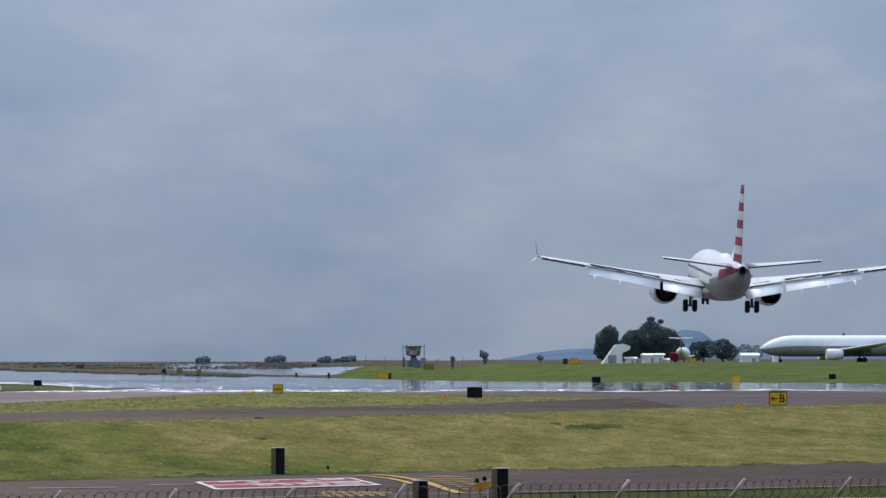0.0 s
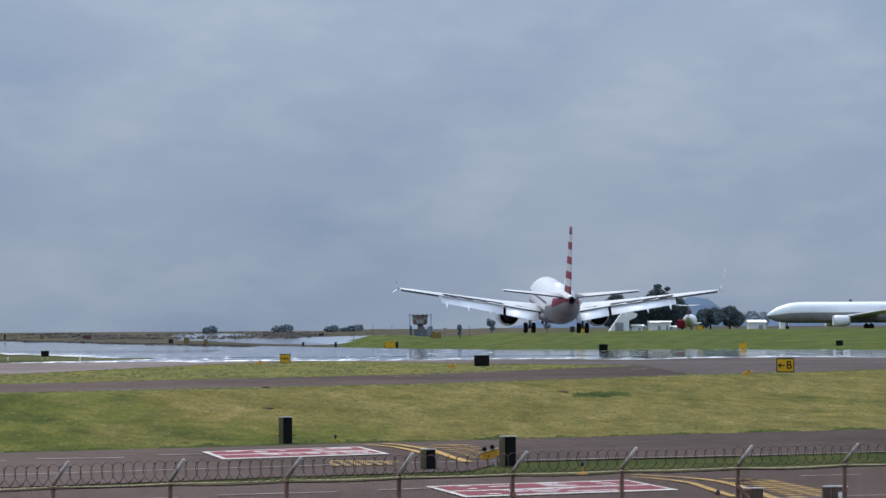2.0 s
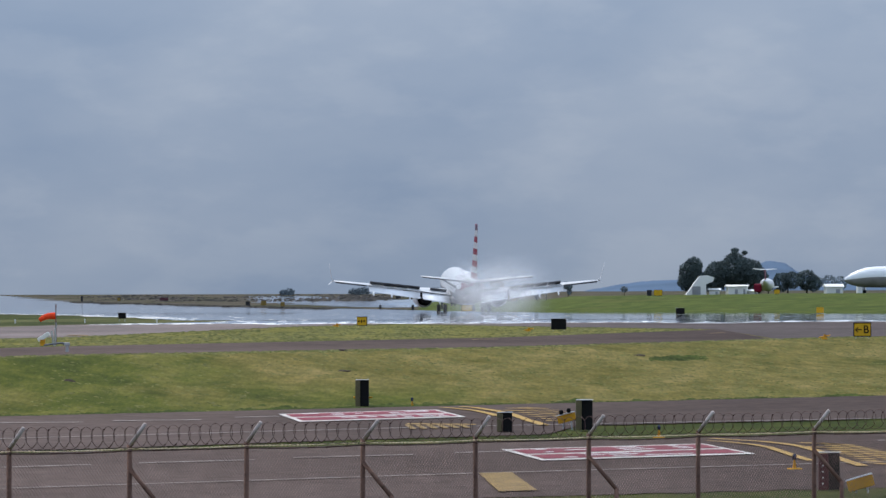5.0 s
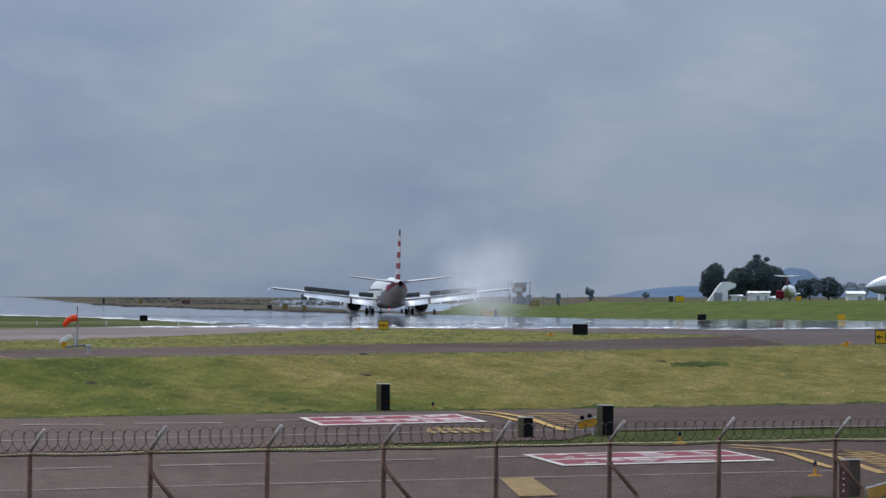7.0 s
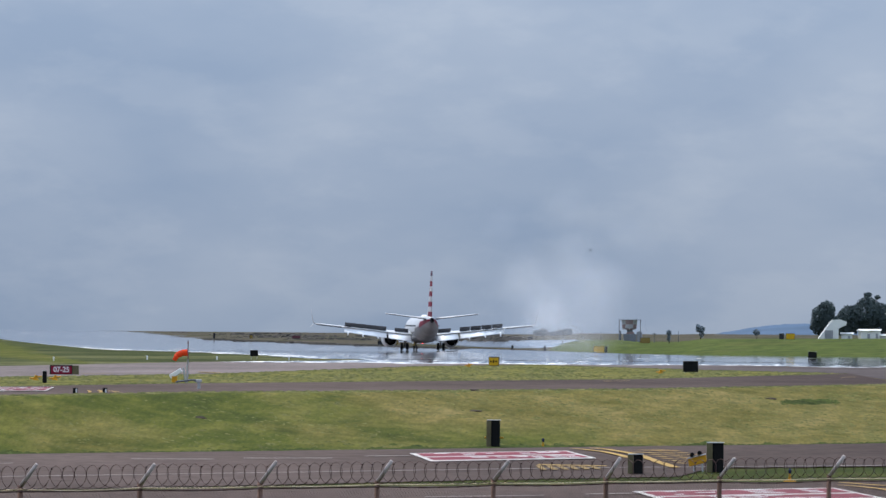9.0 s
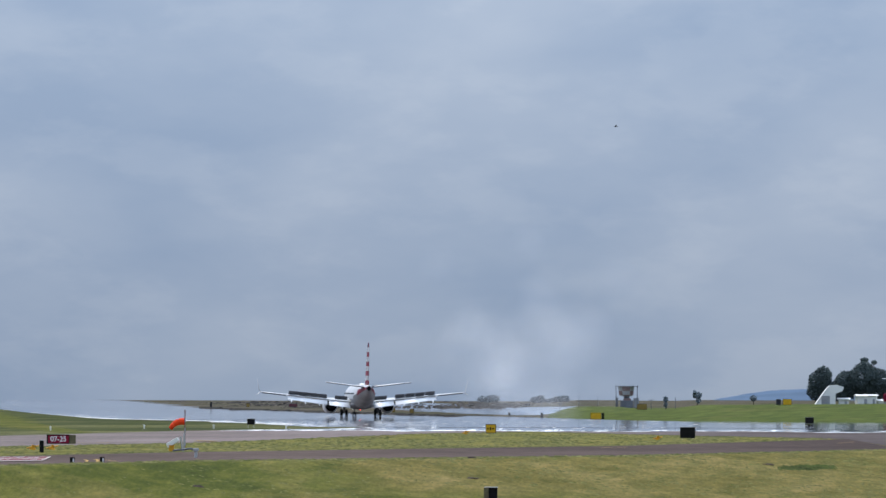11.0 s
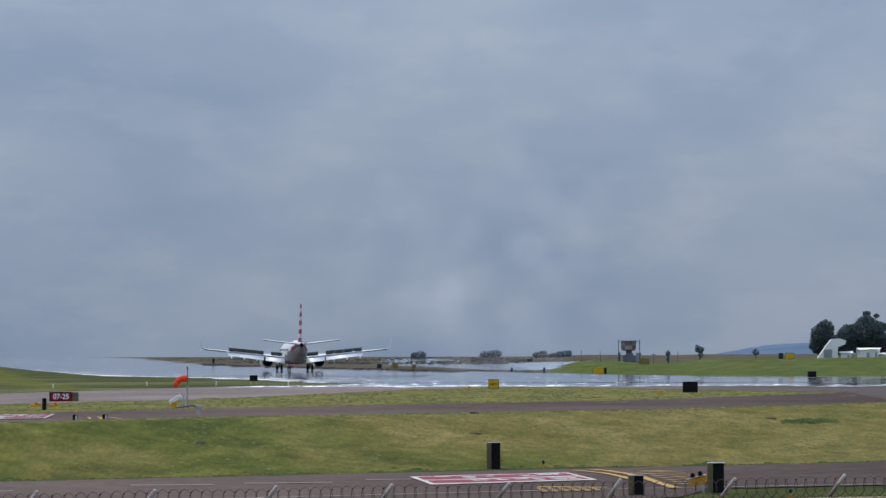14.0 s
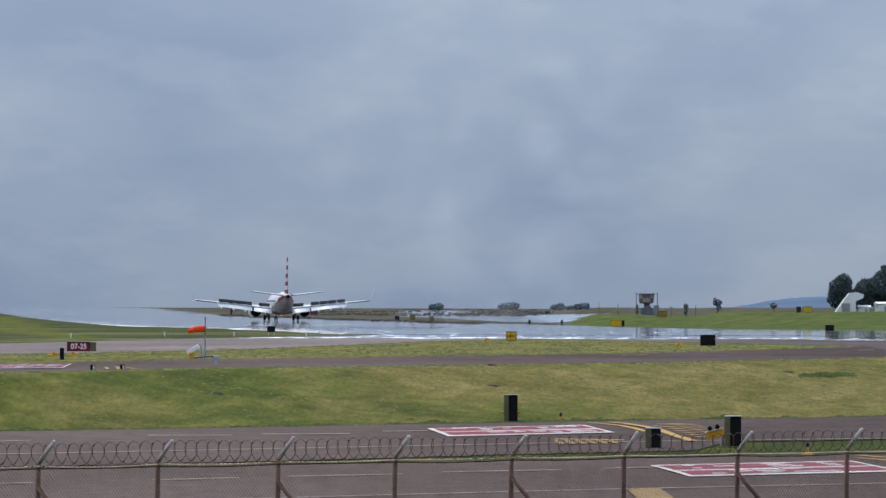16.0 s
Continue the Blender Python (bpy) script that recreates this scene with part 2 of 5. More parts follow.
        skim.operation = "MULTIPLY"
        nt.links.new(mr.outputs[0], skim.inputs[0])
        nt.links.new(fr.outputs[0], skim.inputs[1])
        nt.links.new(skim.outputs[0], mx.inputs[0])
        nt.links.new(b.outputs[0], mx.inputs[1])
        nt.links.new(glint.outputs[0], mx.inputs[2])
        nt.links.new(mx.outputs[0], nt.nodes["Material Output"].inputs["Surface"])
    return m


def leaf_material(name, lo, hi):
    m, nt, b = nodes_of(name)
    geo = nt.nodes.new("ShaderNodeNewGeometry")
    n = noise_node(nt, 0.4, 3)
    r = ramp_node(nt, geo.outputs["Random Per Island"], [(0.0, lo), (1.0, hi)])
    r2 = ramp_node(nt, n.outputs["Fac"], [(0.3, (0.65, 0.65, 0.65)), (0.7, (1.15, 1.15, 1.1))])
    nt.links.new(mix_node(nt, 1.0, r.outputs["Color"], r2.outputs["Color"], "MULTIPLY"), b.inputs["Base Color"])
    b.inputs["Roughness"].default_value = 0.75
    b.inputs["Specular IOR Level"].default_value = 0.04
    return m


def smoke_material():
    """Thin tyre smoke: dense along its middle, thinning to nothing at the rim."""
    m, nt, b = nodes_of("tyre_smoke")
    tc = nt.nodes.new("ShaderNodeTexCoord")
    sep = nt.nodes.new("ShaderNodeSeparateXYZ")
    nt.links.new(tc.outputs["Object"], sep.inputs[0])
    com = nt.nodes.new("ShaderNodeCombineXYZ")
    nt.links.new(sep.outputs["X"], com.inputs["X"])
    nt.links.new(sep.outputs["Z"], com.inputs["Z"])
    ln = nt.nodes.new("ShaderNodeVectorMath")
    ln.operation = "LENGTH"
    nt.links.new(com.outputs[0], ln.inputs[0])
    mr = nt.nodes.new("ShaderNodeMapRange")
    mr.interpolation_type = "SMOOTHSTEP"
    mr.inputs["From Min"].default_value, mr.inputs["From Max"].default_value = 0.0, 0.95
    mr.inputs["To Min"].default_value, mr.inputs["To Max"].default_value = 0.046, 0.0
    nt.links.new(ln.outputs["Value"], mr.inputs["Value"])
    n = noise_node(nt, 2.0, 4)
    r = ramp_node(nt, n.outputs["Fac"], [(0.3, (0.55,) * 3), (0.7, (1,) * 3)])
    mul = nt.nodes.new("ShaderNodeMath")
    mul.operation = "MULTIPLY"
    nt.links.new(mr.outputs[0], mul.inputs[0])
    nt.links.new(r.outputs["Color"], mul.inputs[1])
    clear = nt.nodes.new("ShaderNodeBsdfTransparent")
    front, back = nt.nodes.new("ShaderNodeBsdfDiffuse"), nt.nodes.new("ShaderNodeBsdfTranslucent")
    front.inputs["Color"].default_value = back.inputs["Color"].default_value = (0.94, 0.95, 0.97, 1)
    fog, mx = nt.nodes.new("ShaderNodeMixShader"), nt.nodes.new("ShaderNodeMixShader")
    fog.inputs[0].default_value = 0.5
    nt.links.new(front.outputs[0], fog.inputs[1])
    nt.links.new(back.outputs[0], fog.inputs[2])
    nt.links.new(mul.outputs[0], mx.inputs[0])
    nt.links.new(clear.outputs[0], mx.inputs[1])
    nt.links.new(fog.outputs[0], mx.inputs[2])
    nt.links.new(mx.outputs[0], nt.nodes["Material Output"].inputs["Surface"])
    return m


GRASS = grass_material("mown_grass", ((0.042, 0.056, 0.009), (0.074, 0.085, 0.015), (0.112, 0.114, 0.029)), ((0.084, 0.077, 0.018), (0.127, 0.110, 0.035), (0.172, 0.142, 0.060)), 0.38, True)
VERGE_GRASS = grass_material("lush_verge_grass", ((0.024, 0.034, 0.006), (0.036, 0.047, 0.009), (0.056, 0.064, 0.015)), ((0.038, 0.047, 0.009), (0.058, 0.064, 0.015), (0.080, 0.080, 0.027)), 0.50)
WEDGE_GRASS = grass_material("straw_grass", ((0.060, 0.074, 0.014), (0.093, 0.101, 0.021), (0.129, 0.129, 0.034)), ((0.086, 0.086, 0.019), (0.134, 0.127, 0.036), (0.176, 0.155, 0.060)), 0.30)
ISLAND_GRASS = grass_material("rough_grass", ((0.026, 0.036, 0.011), (0.042, 0.052, 0.016), (0.062, 0.070, 0.025)), ((0.077, 0.084, 0.034), (0.107, 0.110, 0.053), (0.134, 0.130, 0.070)), 0.47, grain=0.5)
BANK_GRASS = grass_material("bank_grass", ((0.042, 0.060, 0.013), (0.063, 0.086, 0.019), (0.086, 0.108, 0.030)), ((0.060, 0.069, 0.022), (0.086, 0.090, 0.030), (0.112, 0.103, 0.043)), 0.56, grain=0.4)
# far dry grass; bluish distance haze is mixed into its dry tones
HAZY_DRY_GRASS = grass_material("hazy_dry_grass", ((0.030, 0.036, 0.017), (0.046, 0.048, 0.028), (0.063, 0.060, 0.038)), ((0.058, 0.048, 0.043), (0.086, 0.072, 0.067), (0.112, 0.096, 0.090)), 0.40, grain=0.25)
ASPHALT = asphalt_material("taxiway_asphalt", (0.090, 0.068, 0.060))
RUNWAY = asphalt_material("runway_asphalt", (0.150, 0.126, 0.120), mirage_from=775.0)
MIRROR = asphalt_material("far_taxiway_asphalt", (0.094, 0.077, 0.073), mirage_from=600.0)
# sign red with the shade of its unlit side put into the colour
DARK_RED = surface("shaded_red_face", (0.075, 0.018, 0.022), 0.7, vary=0.2, coarse=2.0)
WORN_YELLOW = surface("worn_yellow_paint", (0.24, 0.155, 0.055), 0.85, vary=0.35, coarse=1.2, fine=5.0, dirt=(0.08, 0.065, 0.055))
WORN_WHITE = surface("worn_white_paint", (0.60, 0.54, 0.53), 0.85, vary=0.35, coarse=1.0, fine=4.0, dirt=(0.14, 0.08, 0.085))
FADED_LINE = surface("faded_line_paint", (0.26, 0.225, 0.205), 0.85, vary=0.3, coarse=0.8, fine=4.0, dirt=(0.1, 0.085, 0.08))
WHITE_LINE = surface("white_road_paint", (0.56, 0.52, 0.48), 0.8, vary=0.3, coarse=0.8, fine=4.0, dirt=(0.2, 0.17, 0.17))
RED_LINE = surface("red_road_paint", (0.195, 0.034, 0.05), 0.8, vary=0.3, coarse=0.7, fine=3.0)
YELLOW_LINE = surface("yellow_road_paint", (0.38, 0.235, 0.065), 0.8, vary=0.25, coarse=0.9, fine=4.0, dirt=(0.16, 0.12, 0.08))
WHITE_PAINT = surface("aircraft_white_paint", (0.80, 0.80, 0.80), 0.32, vary=0.05, coarse=0.3, fine=2.0, coat=0.3)
CROWN_PAINT = surface("aircraft_silver_white_paint", (0.55, 0.555, 0.57), 0.38, vary=0.10, coarse=0.5, fine=2.6, coat=0.2)
SILVER_PAINT = surface("aircraft_silver_paint", (0.42, 0.43, 0.45), 0.4, 0.15, vary=0.08, coarse=0.3, fine=2.0)
WING_GREY = surface("aircraft_wing_grey", (0.52, 0.53, 0.54), 0.45, vary=0.1, coarse=0.4, fine=2.5)
# belly grey, darker than its paint to include the shade below the body
SHADED_BELLY_GREY = surface("aircraft_shaded_belly_grey", (0.19, 0.186, 0.19), 0.5, vary=0.15, coarse=0.4, fine=2.0)
DULL_BELLY = surface("dull_grey_belly", (0.26, 0.245, 0.24), 0.6, vary=0.18, coarse=0.5, fine=2.0)
# spoiler grey; ailerons and elevators use it as painted underside shade
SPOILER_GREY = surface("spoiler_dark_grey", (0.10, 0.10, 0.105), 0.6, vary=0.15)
LIVERY_RED = surface("aircraft_red_paint", (0.18, 0.005, 0.026), 0.5, vary=0.08)
LIVERY_BLUE = surface("aircraft_blue_paint", (0.012, 0.018, 0.04), 0.5, vary=0.08)
EXHAUST = surface("engine_exhaust_metal", (0.012, 0.012, 0.013), 0.6, 0.3, vary=0.2)
RUBBER = surface("tyre_rubber", (0.014, 0.014, 0.015), 0.85, vary=0.2)
STEEL = surface("gear_steel", (0.14, 0.14, 0.15), 0.5, 0.4)
# window glass, base colour raised to grey for haze
GLASS_DARK = surface("hazed_window_glass", (0.10, 0.105, 0.115), 0.1, vary=0.1)
BLACK = surface("black_enamel", (0.008, 0.008, 0.008), 0.8, vary=0.3, coarse=2.0)
SIGN_YELLOW = surface("sign_yellow", (0.62, 0.36, 0.02), 0.5, vary=0.08, coarse=2.0)
SIGN_RED = surface("sign_red", (0.24, 0.012, 0.03), 0.5, vary=0.12, coarse=2.0)
SIGN_WHITE = surface("sign_white", (0.78, 0.76, 0.74), 0.5, vary=0.06, coarse=2.0)
CASE_GREEN = surface("sign_case_olive", (0.130, 0.110, 0.058), 0.6, vary=0.2, coarse=2.0)
LAMP_YELLOW = surface("lamp_housing_yellow", (0.55, 0.27, 0.02), 0.55, vary=0.15, coarse=3.0)
BLUE_LENS = surface("blue_lens", (0.010, 0.014, 0.04), 0.2, vary=0.1)
RUST = surface("rusted_galvanised_post", (0.150, 0.084, 0.062), 0.75, 0.2, vary=0.35, coarse=1.5, fine=14.0, bump=0.002, dirt=(0.05, 0.03, 0.025))
ZINC = surface("galvanised_arm", (0.44, 0.37, 0.34), 0.65, 0.0, vary=0.25, coarse=3.0, fine=20.0, dirt=(0.16, 0.09, 0.06))
WIRE = surface("fence_wire", (0.17, 0.115, 0.105), 0.6, 0.3, vary=0.3, coarse=2.0)
COIL_WIRE = surface("dark_coil_wire", (0.085, 0.048, 0.044), 0.6, 0.3, vary=0.3, coarse=2.0)
WIRE_LIGHT = surface("barbed_tension_wire", (0.78, 0.60, 0.40), 0.6, 0.0, vary=0.2, coarse=4.0)
ORANGE = surface("windsock_orange", (0.80, 0.065, 0.018), 0.8, vary=0.12, coarse=2.0)
GREY_PAINT = surface("grey_equipment_paint", (0.42, 0.42, 0.41), 0.55, vary=0.15, coarse=2.0)
PLASTER = surface("white_plaster", (0.74, 0.73, 0.71), 0.8, vary=0.08, coarse=0.3)
# dark steel, lightened and blued to hold the far tower's haze
STEEL_DARK = surface("hazy_lattice_steel", (0.135, 0.145, 0.170), 0.6, 0.3, vary=0.2)
# faded tank paints, contrast lowered in the colours for haze
TANK_RED = surface("hazy_faded_red", (0.20, 0.125, 0.125), 0.7, vary=0.2)
TANK_WHITE = surface("hazy_faded_white", (0.30, 0.30, 0.32), 0.7, vary=0.2)
BARK = surface("tree_bark", (0.06, 0.045, 0.035), 0.9, vary=0.3)
# dark leaves, lightened and blued in colour for the haze before them
LEAVES = leaf_material("hazed_broadleaf_foliage", (0.066, 0.086, 0.092), (0.090, 0.114, 0.112))
TUFTS = leaf_material("grass_blades", (0.060, 0.072, 0.015), (0.155, 0.145, 0.056))
RANK_TUFTS = leaf_material("rank_grass_blades", (0.026, 0.040, 0.006), (0.062, 0.080, 0.016))
# far foliage: pale blue distance haze is mixed into the leaf colours
FAR_LEAVES = leaf_material("haze_tinted_foliage", (0.155, 0.19, 0.22), (0.20, 0.235, 0.265))
# colours of the distant signs, dulled to carry haze
DULL_YELLOW = surface("haze_dulled_yellow", (0.25, 0.17, 0.05), 0.8, vary=0.2)
DULL_RED = surface("haze_dulled_red", (0.13, 0.05, 0.06), 0.8, vary=0.2)
DULL_DARK = surface("haze_dulled_dark", (0.035, 0.035, 0.04), 0.9, vary=0.2)
SCRUB = leaf_material("dry_scrub", (0.060, 0.055, 0.050), (0.115, 0.100, 0.090))
# wooded hill; the blue base colour is painted distance haze
HILL = surface("haze_tinted_hill", (0.066, 0.106, 0.166), 1.0, vary=0.18, coarse=0.01, fine=0.06)
FEATHER = surface("dark_feathers", (0.035, 0.03, 0.03), 0.8, vary=0.3, coarse=20.0)
SMOKE = smoke_material()
BEACON = glowing("red_beacon_glow", (1.0, 0.04, 0.02), 6.0)


# ---- mesh helpers ----
def part(name, bm, material, parent=None, label="", smooth=False):
    me = bpy.data.meshes.new(name)
    bmesh.ops.recalc_face_normals(bm, faces=bm.faces[:])
    bm.to_mesh(me)
    bm.free()
    for mt in (material if isinstance(material, (list, tuple)) else [material]):
        me.materials.append(mt)
    if smooth:
        for p in me.polygons:
            p.use_smooth = True
    ob = new(name, me)
    if parent is not None:
        ob.parent = parent
    if label:
        tagged(ob, label)
    return ob


def thing(name, m, label, category, group="", kind=""):
    ob = new(name)
    ob.matrix_world = m
    return tagged(ob, label, category, group, kind)


def box(bm, x, y, z, sx, sy, sz, m=None, bevel=0.0, mi=0):
    """A box centred at x, y with its foot at z."""
    r = bmesh.ops.create_cube(bm, size=1.0, matrix=(m or Matrix()) @ Matrix.Translation((x, y, z + sz / 2)) @ Matrix.Diagonal((sx, sy, sz, 1)))
    fs = {f for v in r["verts"] for f in v.link_faces}
    if bevel:
        es = list({e for v in r["verts"] for e in v.link_edges})
        fs |= set(bmesh.ops.bevel(bm, geom=es, offset=bevel, segments=1, affect="EDGES")["faces"])
    for f in fs:
        if f.is_valid:
            f.material_index = mi
    return bm


def rod(bm, a, b, r0, r1=None, n=8):
    a, b = Vector(a), Vector(b)
    d = b - a
    q = d.to_track_quat("Z", "Y").to_matrix().to_4x4()
    bmesh.ops.create_cone(bm, cap_ends=True, segments=n, radius1=r0, radius2=r0 if r1 is None else r1, depth=d.length,
                          matrix=Matrix.Translation((a + b) / 2) @ q)
    return bm


def disc(bm, c, axis, r, w, n=20, bevel=0.0):
    """A short drum of width w about an axis, as a wheel."""
    c, ax = Vector(c), Vector(axis).normalized()
    rod(bm, c - ax * w / 2, c - ax * w * 0.28, r * 0.88, r, n)
    rod(bm, c - ax * w * 0.28, c + ax * w * 0.28, r, r, n)
    rod(bm, c + ax * w * 0.28, c + ax * w / 2, r, r * 0.88, n)
    return bm


def loft(bm, rings, close=True, caps=True, mi=None):
    rows = [[bm.verts.new(p) for p in ring] for ring in rings]
    n = len(rows[0])
    faces = []
    for i in range(len(rows) - 1):
        for j in range(n if close else n - 1):
            f = bm.faces.new((rows[i][j], rows[i][(j + 1) % n], rows[i + 1][(j + 1) % n], rows[i + 1][j]))
            if mi is not None:
                f.material_index = mi(i, j)
            faces.append(f)
    if caps and close:
        bm.faces.new(rows[0][::-1])
        bm.faces.new(rows[-1])
    return faces


def interp(x, xs, ys):
    return float(np.interp(x, xs, ys))


def smooth(t):
    t = min(1.0, max(0.0, t))
    return t * t * (3 - 2 * t)


# ---- lie of the land ----
def track_x(y):
    """Where the airliner's line runs along the runway."""
    return 29.2 - 0.105 * (y - 787)


def runway_left(y):
    return track_x(y) - 57


def runway_right(y):
    return track_x(y) + interp(y, (1000, 1300, 1700, 2290, 3000, 4500), (30, 12, 14, 20, 45, 97))


def near_field_foot(x):      # far edge of the second taxiway, foot of the grass slope
    return 356 + 1.585 * min(70, max(-60, x))


def slope_head(x):           # head of the grass slope, edge of the link taxiway
    return interp(x, (-60, -24.9, -18.8, 0, 20.3, 60), (262, 344, 371, 414, 496, 660))


def link_far(x):
    return interp(x, (-90, -28.6, -21.8, 0, 14.7, 60), (290, 396, 430, 501, 592, 800))


def wedge_far(x):
    return interp(x, (-90, -34, -25.8, -16, -8.3, 4.7, 14.7), (330, 470, 510, 646, 699, 627, 592))


def plateau_z(y):
    """The runway falls away a little beyond the touchdown zone."""
    return RUNWAY_Z - 0.5 * smooth((y - 900) / 420) + 1.1 * smooth((y - 2300) / 1800)


def bank_height(x, y):
    """The grass bank behind the runway."""
    if y < 300:
        return 0.0
    bearing = 1000 * x / y
    crest = interp(bearing, (-9.5, -6.0, -1.5, 1.0, 4.3, 8.1, 14, 20, 33, 60, 110), (0, 1.5, 1.5, 1.1, 1.0, 1.95, 2.0, 2.1, 2.35, 2.4, 2.4))
    y0 = 787 - (x - 59.2) / 0.105 + 14
    if y0 > 1480:
        y0 = 1480
    t = (y - y0) / (1500 - y0)
    return crest * min(1.0, max(0.0, t)) * (1 - 0.45 * smooth((y - 1700) / 700))


def ground_z(x, y):
    a, b = near_field_foot(x) + 4, slope_head(x) - 6
    if y <= a:
        return 0.0
    z = plateau_z(y) * min(1.0, (y - a) / max(4.0, b - a))
    z += bank_height(x, y)
    if y > 900:
        z += min(4.0, 0.0034 * (y - 900) + 1e-6 * max(0, y - 1100) ** 2) * smooth((runway_left(y) - 4.5 - x) / 9)
    return z


def axis_steps(stretches):
    vals = []
    for a, b, n in stretches:
        vals += [a + (b - a) * i / n for i in range(n)]
    vals.append(stretches[-1][1])
    return vals


def link_sheet_near(x):
    return wedge_far(x) if x < 14.7 else slope_head(x)


def link_sheet_far(x):
    if x < -24:
        return interp(x, (-90, -43.4, -35.4, -27, -24), (450, 600, 699, 748, 775))
    return 787 - (x - 29.2) / 0.105


def build_ground():
    xs = axis_steps([(-6000, -600, 12), (-600, -160, 22), (-160, -60, 40), (-60, 60, 100), (60, 160, 40), (160, 600, 22), (600, 6000, 12)])
    ys = axis_steps([(-2500, -100, 12), (-100, 250, 30), (250, 700, 180), (700, 1600, 110), (1600, 3000, 50), (3000, 4950, 12)])
    vs = [(x, y, ground_z(x, y)) for y in ys for x in xs]
    n = len(xs)
    fs = [(j * n + i, j * n + i + 1, (j + 1) * n + i + 1, (j + 1) * n + i) for j in range(len(ys) - 1) for i in range(n - 1)]
    me = bpy.data.meshes.new("ground")
    me.from_pydata(vs, [], fs)
    for mt in (GRASS, BANK_GRASS, HAZY_DRY_GRASS, WEDGE_GRASS, ISLAND_GRASS, VERGE_GRASS):
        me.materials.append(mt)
    for p in me.polygons:
        p.use_smooth = True
        x, y, z = p.center
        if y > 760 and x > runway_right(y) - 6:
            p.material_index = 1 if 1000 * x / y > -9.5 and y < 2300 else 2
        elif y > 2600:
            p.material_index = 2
        elif 640 < y < 1250 and abs(y - 650 + (x + 41) * 10.3) < 10 + (y - 640) * .12:
            p.material_index = 0      # a paler mown track
        elif y > link_sheet_far(x) - 30:
            p.material_index = 4
        elif y > slope_head(x) - 2:
            p.material_index = 3
        elif y < near_field_foot(x) - 12:
            p.material_index = 5
    return tagged(new("ground", me), "mown airfield grass, green with dry straw patches", "grass", kind="structure")


def sheet(name, xs, near, far, z, material, label, category="pavement", rows=1):
    """A paved strip between two edges given over x."""
    bm = bmesh.new()

    def rag(x, side):
        return 1.1 * noise.noise(Vector((x * 1.3, side * 7.0, z))) + 0.6 * noise.noise(Vector((x * 4.1, side * 3.0, z)))

    cols = []
    for x in xs:
        a, b = near(x), far(x)
        if b - a > 6:
            a, b = a + rag(x, 1), b + rag(x, 2)
        cols.append([bm.verts.new((x, a + (b - a) * k / rows, z)) for k in range(rows + 1)])
    for a, b in zip(cols, cols[1:]):
        for k in range(rows):
            if abs(a[k].co.y - a[k + 1].co.y) + abs(b[k].co.y - b[k + 1].co.y) > 0.02:
                bm.faces.new((a[k], b[k], b[k + 1], a[k + 1]))
    for f in bm.faces:
        if f.normal.z < 0:
            f.normal_flip()
    return tagged(part(name, bm, material), label, category, kind="structure")


def polygon(name, pts, z, material, label, category, parent=None):
    bm = bmesh.new()
    bm.faces.new([bm.verts.new((x, y, z)) for x, y in pts])
    ob = part(name, bm, material, parent)
    return tagged(ob, label, category, kind="structure") if parent is None else ob


def steps(a, b, n):
    return [a + (b - a) * i / n for i in range(n + 1)]


build_ground()
sheet("taxiway_near", steps(-70, 70, 420), lambda x: 197.5 + 0.95 * x, lambda x: 269 + 1.16 * x, 0.02, ASPHALT, "dark worn asphalt taxiway beside the perimeter fence")
sheet("taxiway_middle", steps(-60, 70, 420), lambda x: interp(x, (-60, -14.8, -4.5, 1.5, 2.6, 8.8, 15, 70), (199, 254, 273.5, 283, 300, 308, 317, 400)), near_field_foot, 0.03, ASPHALT, "dark worn asphalt taxiway below the grass slope")
sheet("taxiway_link", steps(-90, 14.7, 320), slope_head, link_far, RUNWAY_Z + 0.02, ASPHALT, "narrow asphalt link taxiway along the grass slope")


sheet("runway_apron", steps(-90, 60, 400), link_sheet_near, link_sheet_far, RUNWAY_Z + 0.015, RUNWAY, "asphalt apron joining the runway, shimmering where it is hot", rows=4)


def shimmer(y, seed, size):
    """The hot air tears the runway's edges into level tongues."""
    return size * smooth((y - 790) / 120) * (1.5 * noise.noise(Vector((y * .021, seed, 0))) + 1.1 * noise.noise(Vector((y * .075, seed, 5))) + 4.0 * smooth((y - 1450) / 350) * noise.noise(Vector((y * .014, seed, 8))))


def build_runway():
    bm = bmesh.new()
    ys = axis_steps([(360, 2400, 340), (2400, 4900, 120)])
    rows = []
    for y in ys:
        a, b = runway_left(y) + shimmer(y, 1, 1.6), runway_right(y) + shimmer(y, 2, 2.4)
        rows.append([bm.verts.new((a + (b - a) * k / 4, y, plateau_z(y) + 0.03)) for k in range(5)])
    for a, b in zip(rows, rows[1:]):
        for k in range(4):
            # the grass island keeps clear of the apron
            if b[0].co.y < 800 and k < 2:
                continue
            bm.faces.new((a[k], a[k + 1], b[k + 1], b[k]))
    return tagged(part("runway", bm, RUNWAY), "long asphalt runway mirroring the sky in the heat shimmer", "runway", kind="structure")


build_runway()


